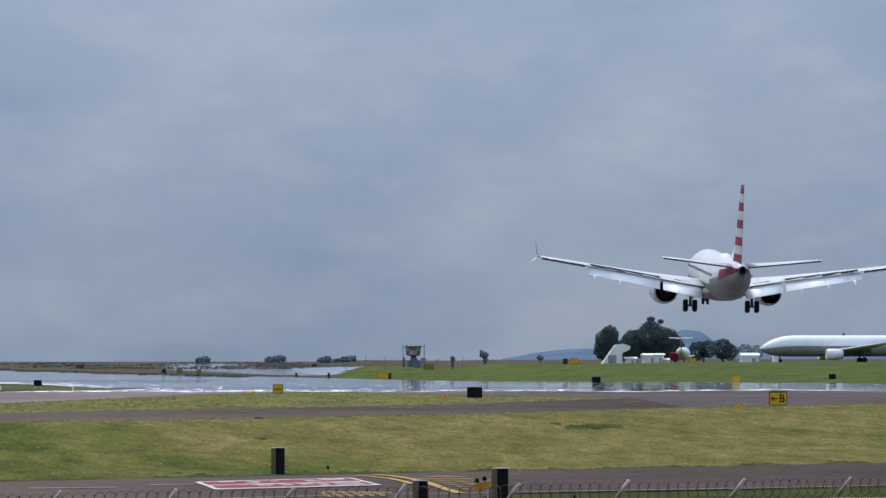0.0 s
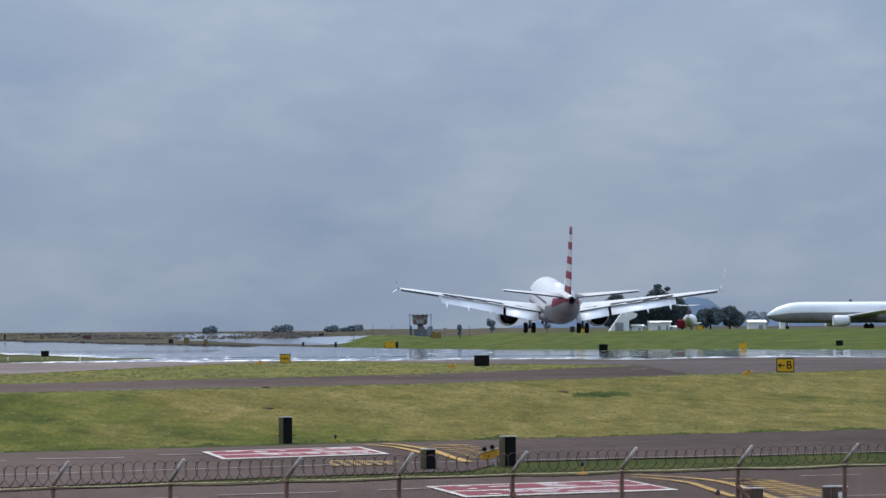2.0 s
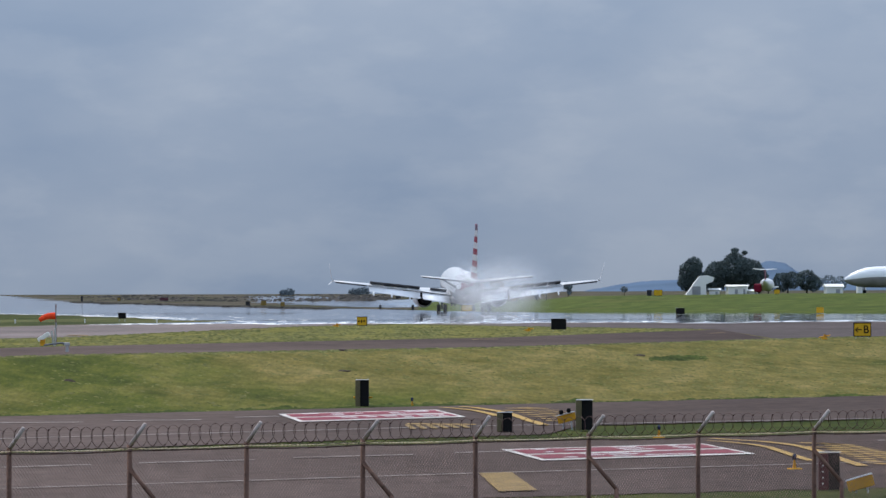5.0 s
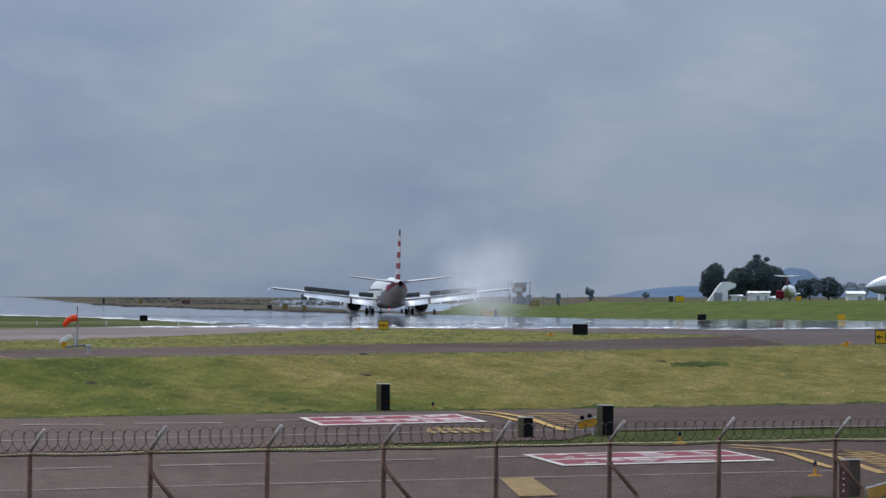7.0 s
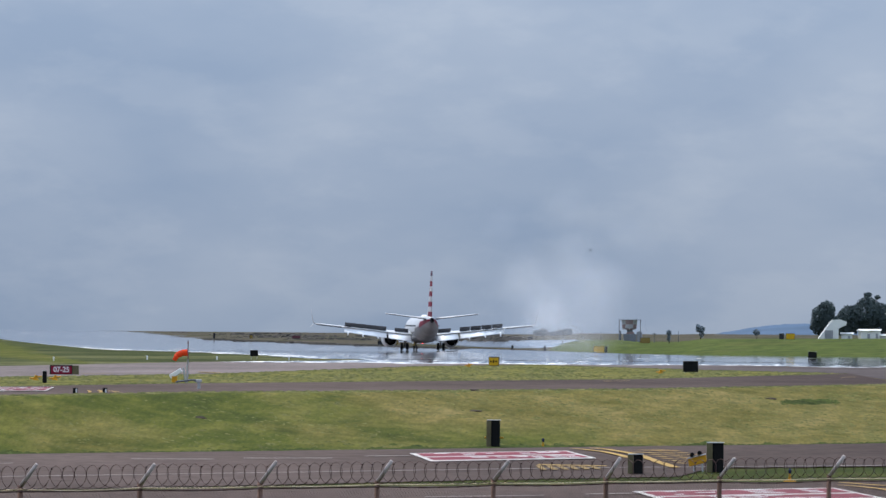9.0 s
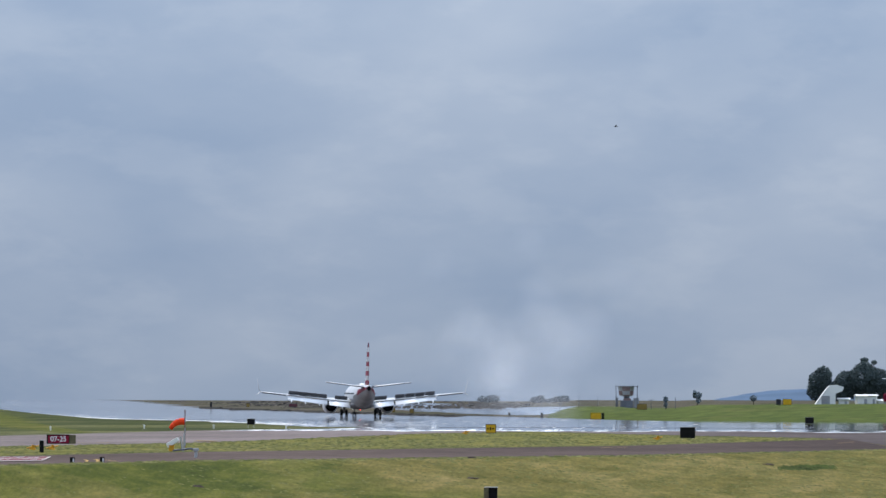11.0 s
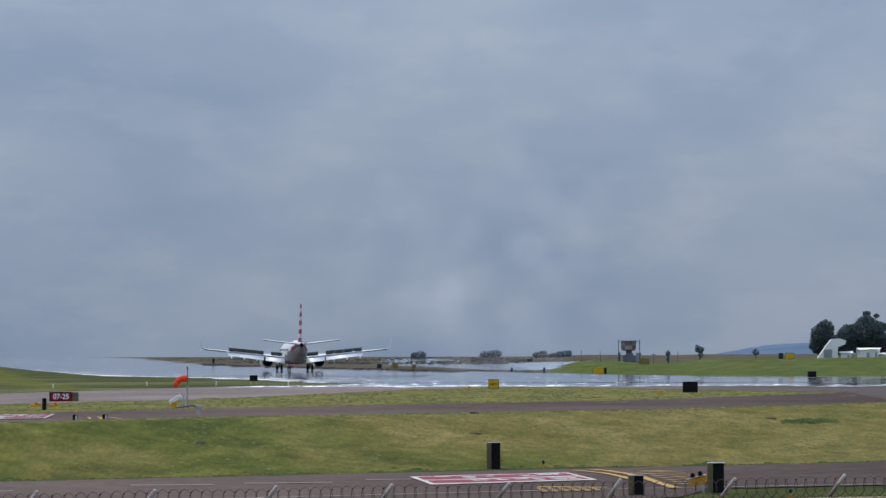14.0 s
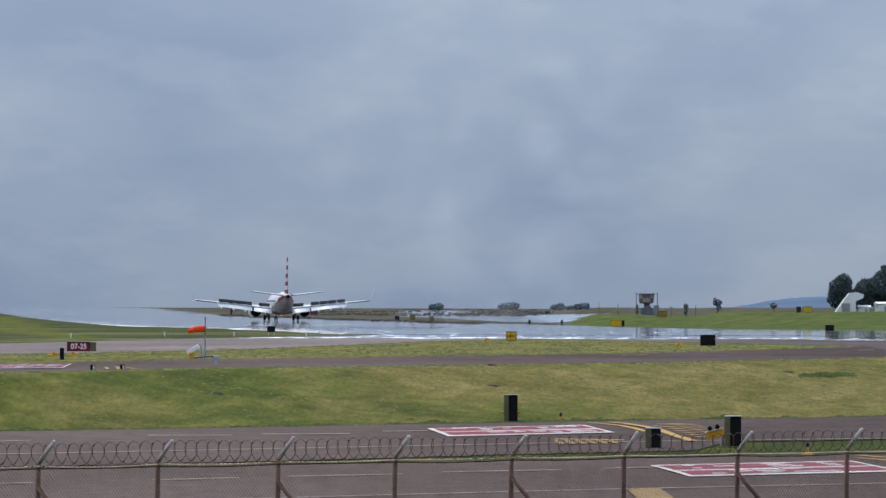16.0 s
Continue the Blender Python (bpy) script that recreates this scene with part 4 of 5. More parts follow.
for a, b in (((-23.8, 216), (-21, 220)), ((-19, 222), (-16, 226.5)), ((-13.2, 230.5), (-11, 234)), ((-9.8, 236), (-6.8, 240)), ((-5.8, 243), (-2.5, 247)), ((-1.35, 249.5), (1.2, 253)), ((11.5, 268), (13.5, 270.5))):
    tagged(band("centre_dash", [a, b], 0.8, 0.055, FADED_LINE, None, "white dash painted on dark asphalt"), group="taxiway centre dashes")
for a, b in (((-24.5, 288), (-21, 296)), ((-17.7, 308), (-14.8, 309)), ((-13.9, 312), (-10.8, 314)), ((-9.8, 320), (-8.2, 322))):
    tagged(band("centre_dash", [a, b], 1.0, 0.065, FADED_LINE, None, "white dash painted on dark asphalt"), group="taxiway centre dashes")
for a, b, d in (((-26.6, 533), (-25.0, 527), 8), ((-17.6, 602), (-16.2, 611), 8), ((-1.6, 473), (-.2, 480), 3), ((12.6, 532), (13.8, 542), 3), ((-32, 506), (-30.4, 510), 3)):
    band("taxi_line", [a, b], d * .7, RUNWAY_Z + 0.05, WORN_YELLOW, None, "faded yellow guide line painted on asphalt")


# ---- perimeter fence ----
FENCE_O, FENCE_D, FENCE_N = Vector((-7.66, 133.5, 0)), Vector((.6139, .7894, 0)), Vector((.7894, -.6139, 0))
FENCE_TOP = 2.25
POSTS = [-17.1, -14.2, -11.3, -8.4, -5.5, -2.54, .2, 3.05, 5.89, 8.83, 11.77, 14.8, 17.84, 21.18, 24.37, 27.4, 30.4]


def fence_at(s, out=0.0, z=0.0):
    p = FENCE_O + FENCE_D * s + FENCE_N * out
    return Vector((p.x, p.y, z))


def build_fence():
    fence = thing("perimeter_fence", Matrix.Translation(fence_at(8.8)), "rusty chain-link perimeter fence topped with coiled razor wire", "fence")
    o = Matrix.Translation(-fence_at(8.8))
    rng = random.Random(4)

    def add(name, bm, mt, parent=fence, label="", sm=True):
        if parent is fence:
            bmesh.ops.transform(bm, matrix=o, verts=bm.verts[:])
            return part(name, bm, mt, fence, label, sm)
        bmesh.ops.transform(bm, matrix=o, verts=bm.verts[:])
        return part(name, bm, mt, parent, label, sm)

    for k, s in enumerate(POSTS):
        lean = rng.uniform(-.03, .03)
        bm = rod(bmesh.new(), fence_at(s, 0, -.1), fence_at(s + lean, 0, FENCE_TOP + .06), 0.043, 0.041, 10)
        post = add("post", bm, RUST)
        bm = rod(bmesh.new(), fence_at(s + lean, 0, FENCE_TOP + .03), fence_at(s + lean + rng.uniform(-.03, .03), .31, FENCE_TOP + .37 + rng.uniform(-.02, .02)), 0.034, 0.030, 8)
        add("outrigger_arm", bm, ZINC, post, "light galvanised outrigger arm")
        if k % 2 == 1:
            bm = rod(bmesh.new(), fence_at(s, 0.02, FENCE_TOP - .32), fence_at(s + .04, .56, FENCE_TOP - .86), 0.036, n=8)
            rod(bm, fence_at(s + .04, .56, FENCE_TOP - .84), fence_at(s + .04, .56, -.1), 0.036, n=8)
            add("brace", bm, RUST, post)
    for s0, s1 in zip(POSTS, POSTS[1:]):
        # diagonal wires of one bay
        bm = bmesh.new()
        pitch, w = 0.075, 0.0028
        h = FENCE_TOP - 0.05
        L = s1 - s0
        for sgn in (1, -1):
            for i in range(int(-h / pitch), int(L / pitch) + 1) if sgn > 0 else range(0, int((L + h) / pitch) + 1):
                a0 = i * pitch
                za, zb = 0.0, h
                sa, sb = a0, a0 + sgn * h
                # clip to the bay
                lo, hi = 0.0, 1.0
                for lim, up in ((0.0, False), (L, True)):
                    f = (lim - sa) / (sb - sa)
                    if (sb > sa) == up:
                        hi = min(hi, f)
                    else:
                        lo = max(lo, f)
                if hi - lo < 0.02:
                    continue
                p = fence_at(s0 + sa + (sb - sa) * lo, sgn * .003, za + (zb - za) * lo)
                q = fence_at(s0 + sa + (sb - sa) * hi, sgn * .003, za + (zb - za) * hi)
                side = FENCE_D * w * sgn
                fr = FENCE_N * w
                v = [bm.verts.new(c + e) for c in (p, q) for e in (side, -side * .5 + fr, -side * .5 - fr)]
                for j in range(3):
                    bm.faces.new((v[j], v[(j + 1) % 3], v[3 + (j + 1) % 3], v[3 + j]))
        m = add("mesh_panel", bm, WIRE, fence, "", False)
        # light tension wire with a slight sag, dark wire beneath
        for nm, dz, r, mt in (("tension_wire", 0.0, .0055, WIRE_LIGHT), ("lower_wire", -.034, .012, COIL_WIRE)):
            bm = bmesh.new()
            sag = rng.uniform(.0, .03)
            ks = steps(0, 1, 6)
            for a, b in zip(ks, ks[1:]):
                rod(bm, fence_at(s0 + L * a, .045, FENCE_TOP + dz - sag * 4 * a * (1 - a)), fence_at(s0 + L * b, .045, FENCE_TOP + dz - sag * 4 * b * (1 - b)), r, n=6)
            if nm == "tension_wire":
                x = 0.05
                while x < L:   # barbs
                    c = fence_at(s0 + x, .045, FENCE_TOP - sag * 4 * (x / L) * (1 - x / L))
                    box(bm, c.x, c.y, c.z - .013, .030, .022, .026)
                    x += 0.10
            add(nm, bm, mt, m, "pale twisted tension wire" if nm == "tension_wire" else "")
        # razor coil of this bay
        bm = bmesh.new()
        turns = max(1, round(L / .27))
        n = turns * 16
        rad = rng.uniform(.172, .188)
        prev = None
        for i in range(n + 1):
            a = 2 * math.pi * i / 16
            wob = 1 + .05 * math.sin(i * .37 + s0)
            c = fence_at(s0 + L * i / n, .19 + .98 * rad * wob * math.cos(a), FENCE_TOP + .185 + rad * wob * math.sin(a) * .95)
            tang = (fence_at(s0 + L * (i + 1) / n, .19 + .98 * rad * math.cos(a + .39), FENCE_TOP + .185 + rad * math.sin(a + .39)) - c).normalized()
            u = tang.cross(Vector((.3, .2, 1))).normalized()
            w2 = tang.cross(u)
            ringv = [bm.verts.new(c + (u * math.cos(b) + w2 * math.sin(b)) * .0056) for b in (0, 2.09, 4.19)]
            if prev:
                for j in range(3):
                    bm.faces.new((prev[j], prev[(j + 1) % 3], ringv[(j + 1) % 3], ringv[j]))
            if i % 2 == 0:      # razor blades
                e = rng.uniform(.012, .02)
                bm.faces.new([bm.verts.new(c + tang * e), bm.verts.new(c + u * e), bm.verts.new(c - tang * e), bm.verts.new(c - u * e)])
            prev = ringv
        add("razor_coil", bm, COIL_WIRE, fence, "dark coiled razor wire")
    return fence


build_fence()


# ---- airfield signs and lights ----
def legend(parent, text, size, x, y, z, material, squeeze=1.0):
    cu = bpy.data.curves.new("legend", "FONT")
    cu.body, cu.size, cu.extrude, cu.align_x, cu.align_y, cu.offset = text, size, 0.004, "CENTER", "CENTER", 0.008
    tmp = new("legend", cu)
    me = bpy.data.meshes.new_from_object(tmp.evaluated_get(bpy.context.evaluated_depsgraph_get()))
    bpy.data.objects.remove(tmp)
    me.materials.clear()
    me.materials.append(material)
    ob = new("legend", me)
    ob.parent = parent
    ob.matrix_local = pose(x, y, z, 90) @ Matrix.Diagonal((squeeze, 1, 1, 1))
    return ob


def sign(name, x, y, z, w, h, d, turn, label, face, case=BLACK, legs=0.12, frame_mt=BLACK):
    """A lit box sign on short legs; its face looks towards -y before it is turned."""
    s = thing(name, pose(x, y, z, 0, 0, turn), label, "airport sign")
    bm = box(bmesh.new(), 0, 0, legs, w, d, h, bevel=0.012)
    part("case", bm, case, s)
    if face:
        bm = box(bmesh.new(), 0, -d / 2 - .006, legs + .045, w - .09, .012, h - .09)
        part("face", bm, face, s)
    bm = box(bmesh.new(), 0, 0, legs + h, w + .03, d + .03, .018, bevel=0.005)
    part("cap", bm, GREY_PAINT if face is None else frame_mt, s)
    for k in (-1, 1):
        bm = box(bmesh.new(), k * w * .36, 0, -.02, .05, .05, legs + .02)
        part("leg", bm, GREY_PAINT, s)
    return s


s = sign("direction_sign", 19.94, 484.4, RUNWAY_Z, .98, .76, .22, 2, "yellow taxiway sign with black arrow and letter on grass", SIGN_YELLOW, legs=.1)
legend(s, "B", .62, .2, -.13, .47, BLACK, 0.95)
bm = box(bmesh.new(), -.21, -.124, .445, .34, .012, .06)
for k in (-1, 1):
    box(bm, 0, 0, 0, .2, .012, .06, Matrix.Translation((-.315, -.124, .475 + k * .058)) @ pose(0, 0, 0, 0, k * -42, 0) @ Matrix.Translation((0, 0, -.03)))
part("arrow", bm, BLACK, s)
sign("taxiway_sign", 3.8, 583.9, RUNWAY_Z, 1.0, .72, .22, 6, "black back of a taxiway sign on grass", None, legs=.08)
s = sign("guidance_sign", -10.45, 655.8, RUNWAY_Z, .78, .66, .3, -6, "yellow taxiway sign with black characters on grass", SIGN_YELLOW, CASE_GREEN, .08)
bm = bmesh.new()
for k, (bw, bh) in enumerate(((.12, .12), (.1, .22), (.14, .12))):
    box(bm, -.22 + k * .2, -.165, .41 - bh / 2, bw, .012, bh)
part("characters", bm, BLACK, s)
sign("taxiway_sign", -33.6, 775, RUNWAY_Z, .7, .52, .2, 0, "small black back of a taxiway sign on grass", None, legs=.28)
sign("taxiway_sign", 19.13, 938, ground_z(19.13, 938), .92, .68, .2, 8, "black back of a sign beyond the runway", None, legs=.06)
sign("taxiway_sign", 46.9, 990, ground_z(46.9, 990), .8, .6, .2, 0, "black back of a sign below the grass bank", None, legs=.06)
sign("marker_sign", 34.9, 960, ground_z(34.9, 960), .8, .62, .2, -10, "pale yellow sign below the grass bank", SIGN_YELLOW, LAMP_YELLOW, .1, SIGN_YELLOW)
s = sign("marker_sign", -5.1, 1285, ground_z(-5.1, 1285), 1.6, .95, .3, 0, "wide yellow sign below the grass bank", SIGN_YELLOW, BLACK, .08, SIGN_YELLOW)
bm = box(bmesh.new(), 1.05, .1, .08, .35, .3, .92, bevel=.01)
part("side_case", bm, BLACK, s)
for x, y, w, h, mt, lab in ((-53.6, 1850, .95, .85, None, "small black sign back on far dry grass"), (-50.3, 1850, 1.15, .95, DULL_YELLOW, "small dull yellow sign on far dry grass"),
                            (-43.0, 1720, .8, .9, DULL_YELLOW, "small yellow sign at the far runway edge"), (-125.6, 2620, .6, 1.5, None, "narrow dark sign on far grass"),
                            (-114.5, 2620, 1.0, 1.1, DULL_YELLOW, "small dull yellow sign on far grass"), (-101, 2620, 2.5, 1.0, DULL_RED, "dull red sign on far grass"),
                            (-13.5, 1330, .35, .9, None, "narrow dark marker on far grass"), (-19.4, 1400, .35, .8, None, "narrow dark marker on far grass"),
                            (-33, 2800, 1.6, 1.0, None, "small dark sign back on far grass"), (26.8, 1500, 1.5, 1.0, SIGN_YELLOW, "yellow sign on top of the grass bank"),
                            (25.3, 1500, .8, 1.0, None, "dark sign back on top of the grass bank"),
                            (2.0, 1560, 1.8, 1.0, DULL_YELLOW, "yellow sign near the tower"), (47.0, 1495, 1.0, .8, SIGN_YELLOW, "small yellow marker on the grass bank")):
    sign("distant_sign", x, y, ground_z(x, y), w, h, .25, 0, lab, mt, DULL_DARK, .06, DULL_DARK)
s = sign("runway_sign", -32.81, 501.5, RUNWAY_Z - .09, 1.28, .52, .35, 10, "dark red runway sign with white numbers on grass", SIGN_RED, BLACK, .1)
legend(s, "07-25", .42, -.0, -.20, .37, SIGN_WHITE, 0.95)
bm = box(bmesh.new(), .83, .1, .1, .36, .5, .52, bevel=.01)
part("side_case", bm, CASE_GREEN, s)

# upright sign boards seen nearly edge-on, beside the taxiways
for x, y, z, w, h, turn, lab in ((-5.54, 349.0, 0.0, .34, 1.06, 0, "tall black sign box with olive side on grass edge"), (2.75, 290.2, 0.0, .36, .98, 0, "tall black sign box with olive side beside a taxiway"),
                                 (.11, 286.8, 0.0, .30, .62, 0, "low black sign box with grey side beside a taxiway"), (9.39, 200.5, 0.0, .34, .92, 0, "black sign box with a small white plate")):
    s = thing("sign_box", pose(x, y, z, 0, 0, turn), lab, "airport sign")
    bm = box(bmesh.new(), .07, 0, .05, w, .8, h, bevel=.012)
    part("case", bm, BLACK, s)
    bm = box(bmesh.new(), -w / 2 - .03, -.03, .05, .19, .84, h * 1.0, bevel=.012)
    part("side_panel", bm, BLACK if x == 9.39 else CASE_GREEN, s, "black side panel" if x == 9.39 else "olive side panel")
    bm = box(bmesh.new(), -.01, -.02, .05 + h, w + .2, .86, .025)
    part("cap", bm, GREY_PAINT, s, "pale cap")
    for k in (-1, 1):
        part("leg", box(bmesh.new(), k * .12, 0, -.03, .05, .05, .09), GREY_PAINT, s)
    if x == -5.54:
        for k in (-1, 1):
            bm = rod(bmesh.new(), (k * .2, -.1, .42), (k * .38, -.1, .42), .035, n=8)
            part("lamp", bm, LAMP_YELLOW, s)
    if x == 9.39:
        part("plate", box(bmesh.new(), .1, -.41, .72, .12, .012, .14), SIGN_WHITE, s)
s = thing("sign_box", pose(7.56, 203.5, 0), "black sign box with a dark red face beside the taxiway", "airport sign")
part("case", box(bmesh.new(), .14, 0, .03, .26, .7, .86, bevel=.012), BLACK, s)
part("face", box(bmesh.new(), -.1, -.05, .03, .22, .62, .84, bevel=.01), DARK_RED, s, "red sign face, darkened in colour for shade")
bm = bmesh.new()
for k in range(5):
    box(bm, -.12, -.365, .16 + k * .14, .04, .01, .035)
part("characters", bm, WORN_WHITE, s)
part("cap", box(bmesh.new(), 0, 0, .89, .6, .74, .02), GREY_PAINT, s)


def guard_light(x, y, z, turn, tilt, label, hoods=True):
    s = thing("guard_light", pose(x, y, z, 0, 0, turn), label, "airfield light")
    for k in (-1, 1):
        part("leg", rod(bmesh.new(), (k * .15, 0, -.02), (k * .12, 0, .3), .025), GREY_PAINT, s)
    m = Matrix.Translation((0, 0, .26)) @ pose(0, 0, 0, 0, tilt, 0)
    part("board", box(bmesh.new(), 0, 0, 0, .62, .1, .26, m, bevel=.012), LAMP_YELLOW, s, "yellow lamp board")
    part("top_edge", box(bmesh.new(), 0, 0, .262, .64, .12, .03, m), SIGN_WHITE, s)
    for k in (-1, 1) if hoods else ():
        part("hood", rod(bmesh.new(), m @ Vector((k * .13, -.16, .36)), m @ Vector((k * .13, .02, .36)), .08, .06, 10), BLACK, s, "black lamp hood")
    return s


guard_light(2.2, 293.8, 0.0, 0, -14, "yellow guard light with black lamp hoods beside a taxiway")
guard_light(8.28, 201.5, -.16, 0, -16, "yellow guard light board tilted beside a taxiway", False)


def edge_light(x, y, z, lens, label):
    s = thing("edge_light", pose(x, y, z), label, "airfield light", "taxiway edge lights")
    part("base_plate", rod(bmesh.new(), (0, 0, -.01), (0, 0, .025), .2, .18, 12), LAMP_YELLOW, s)
    part("stem", rod(bmesh.new(), (0, 0, .02), (0, 0, .24), .05, .025, 8), LAMP_YELLOW, s, "yellow tapered stem")
    part("lens", rod(rod(bmesh.new(), (0, 0, .24), (0, 0, .34), .05, .06, 10), (0, 0, .34), (0, 0, .40), .06, .02, 10), lens, s, "dark blue lens")


for x, y, z in ((4.91, 273.9, .06), (7.55, 226.2, .05), (-3.6, 351, 0.0)):
    edge_light(x, y, z, BLUE_LENS, "yellow edge light with blue lens beside the taxiway")
for x, y in ((1.78, 576), (-12.35, 655.8), (17.64, 478.9), (-30.66, 448.7), (-29.67, 448.7)):
    s = thing("low_light", pose(x, y, RUNWAY_Z, 0, 0, 15), "low orange airfield light lying in the grass", "airfield light", "low orange lights")
    part("housing", rod(rod(bmesh.new(), (0, 0, -.02), (0, 0, .1), .17, .14, 10), (0, 0, .1), (.05, 0, .24), .06, .09, 8), LAMP_YELLOW, s)
    part("arm", rod(bmesh.new(), (-.3, 0, .08), (.32, 0, .2), .035, n=6), LAMP_YELLOW, s)
for x, y in ((-41.4, 745), (-35.8, 752), (-29.6, 752), (-46.4, 700)):
    s = thing("marker_post", pose(x, y, ground_z(x, y)), "small white marker post in the grass", "marker post", "white marker posts")
    part("shaft", rod(bmesh.new(), (0, 0, -.02), (0, 0, .26), .06, .045, 8), SIGN_WHITE, s)
    part("top", rod(bmesh.new(), (0, 0, .26), (0, 0, .33), .08, .05, 8), SIGN_WHITE, s)
for x, y in ((-22.9, 359), (-21.8, 361)):
    s = thing("bollard", pose(x, y, RUNWAY_Z), "short black bollard with white band at the taxiway edge", "bollard", "taxiway bollards")
    part("drum", rod(bmesh.new(), (0, 0, -.02), (0, 0, .24), .1, .1, 10), BLACK, s)
    part("stripe", box(bmesh.new(), .05, -.09, .05, .05, .03, .15), SIGN_WHITE, s)
s = thing("marker_post", pose(-28.68, 426.2, RUNWAY_Z), "black marker post in the grass", "marker post")
part("shaft", box(bmesh.new(), 0, 0, -.02, .2, .2, .6, bevel=.02), BLACK, s)
part("cap", box(bmesh.new(), 0, 0, .58, .22, .22, .03), GREY_PAINT, s)
for x, y in ((-6.8, 376), (-17.4, 352), (-7.2, 395), (6.6, 420)):
    s = thing("grass_clod", pose(x, y, ground_z(x, y)), "dark clod of turned turf in the grass", "turf")
    bm = bmesh.new()
    bmesh.ops.create_icosphere(bm, subdivisions=2, radius=.16)
    for v in bm.verts:
        v.co = Vector((v.co.x * 1.7, v.co.y, v.co.z * .45)) * (1 + .5 * noise.noise(v.co * 9 + Vector((x, y, 0))))
    part("turf", bm, BARK, s)


# ---- grass tufts ----
def build_tufts():
    """Blades over the mown slope, the wedge and the verges, in drifts."""
    rng = np.random.default_rng(6)
    spots = []
    for _ in range(30000):      # the slope
        q = rng.uniform(-.079, .054)
        y = rng.uniform(300, 520)
        x = q * y
        a, b = near_field_foot(x) + 1, slope_head(x)
        if a < y < b and noise.noise(Vector((x * .22, y * .045, 1))) + .5 * noise.noise(Vector((x * .9, y * .16, 2))) > rng.uniform(-.5, .45):
            spots.append((x, y, rng.uniform(.025, .055)))
    for _ in range(16000):      # the wedge beyond the link taxiway
        q = rng.uniform(-.079, .03)
        y = rng.uniform(400, 700)
        x = q * y
        if link_far(x) + 1 < y < wedge_far(x) - 1 and noise.noise(Vector((x * .3, y * .04, 6))) > rng.uniform(-.5, .4):
            spots.append((x, y, rng.uniform(.035, .08)))
    rank = []
    for x0, x1, n in ((-30, 20, 1500), (-9, -1.5, 1500)):      # foot of the slope
        for _ in range(n):
            x = rng.uniform(x0, x1)
            h = .06 + .07 * noise.noise(Vector((x * .5, 3, 3)))
            rank.append((x, near_field_foot(x) + abs(rng.normal(0, 2.0)), max(.02, h * rng.uniform(.5, 1.3))))
    for f, n in ((slope_head, 1800), (link_far, 1500), (wedge_far, 1500)):      # pavement edges
        for _ in range(n):
            x = rng.uniform(-45, 20)
            if f is not slope_head and x > 13:
                continue
            spots.append((x, f(x) + rng.uniform(-2.5, .3) * (1 if f is not link_far else -1), rng.uniform(.03, .09)))
    for _ in range(620):        # a rank patch on the slope
        x = rng.uniform(7.0, 10.0)
        rank.append((x, 420 + (x - 8) * 3.2 + rng.normal(0, 1.2), rng.uniform(.05, .12) * (1 - abs(x - 8.5) / 2.2)))
    for chosen, material, label in ((spots, TUFTS, "short uneven grass blades and straw on the mown slope"), (rank, RANK_TUFTS, "rank dark green grass along the foot of the slope")):
        vs, fs = [], []
        for x, y, h in chosen:
            if h < .02:
                continue
            z = ground_z(x, y) - .01
            for _ in range(2):
                a = rng.normal(0, .35)
                w = h * rng.uniform(1.2, 4.0)
                lx, ly = rng.uniform(-1.5, 1.5) * h, rng.uniform(2.5, 5.0) * h
                b = len(vs)
                vs += [(x - w * math.cos(a), y - w * math.sin(a), z), (x + w * math.cos(a), y + w * math.sin(a), z), (x + lx, y + ly, z + h)]
                fs.append((b, b + 1, b + 2))
        me = bpy.data.meshes.new("grass_tufts")
        me.from_pydata(vs, [], fs)
        me.materials.append(material)
        tagged(new("grass_tufts", me), label, "grass", kind="stuff")


build_tufts()


# ---- windsock and its equipment ----
def build_windsock():
    s = thing("windsock", pose(-22.4, 440, RUNWAY_Z - .12), "orange windsock on a thin red and white pole", "windsock")
    pole = part("pole", rod(bmesh.new(), (0, 0, -.05), (0, 0, 2.05), .03, .022, 8), TANK_RED, s, "thin faded red pole")
    for k in range(3):
        part("white_band", rod(bmesh.new(), (0, 0, .4 + k * .6), (0, 0, .68 + k * .6), .033, n=8), TANK_WHITE, pole)
    part("obstruction_lamp", rod(bmesh.new(), (0, 0, 2.05), (0, 0, 2.2), .04, .03, 8), TANK_RED, pole)
    return s


windsock = build_windsock()


def sock_piece(i, r0, r1, length):
    bm = bmesh.new()
    rings = []
    for k in range(4):
        t = k / 3
        r = r0 + (r1 - r0) * t
        rings.append([(-length * t, r * math.cos(2 * math.pi * j / 14), r * math.sin(2 * math.pi * j / 14) * .92) for j in range(14)])
    loft(bm, rings, caps=i == 2)
    return part("sock", bm, ORANGE, windsock, "limp orange fabric sleeve", True)


socks = [sock_piece(0, .19, .18, .29), sock_piece(1, .182, .15, .29), sock_piece(2, .152, .11, .29)]

s = thing("equipment_box", pose(-22.65, 438.5, RUNWAY_Z), "white slanted equipment hood on a grey stand", "equipment")
part("hood", box(bmesh.new(), 0, 0, .42, .66, .5, .22, pose(0, 0, 0, 0, -32, 0), bevel=.02), PLASTER, s, "white slanted hood")
part("stand", rod(rod(bmesh.new(), (.22, 0, -.02), (.1, 0, .75), .05), (.28, .1, -.02), (.28, .1, .9), .04), GREY_PAINT, s)
s = thing("junction_box", pose(-22.6, 431, RUNWAY_Z), "small yellow box on the grass below the windsock", "equipment")
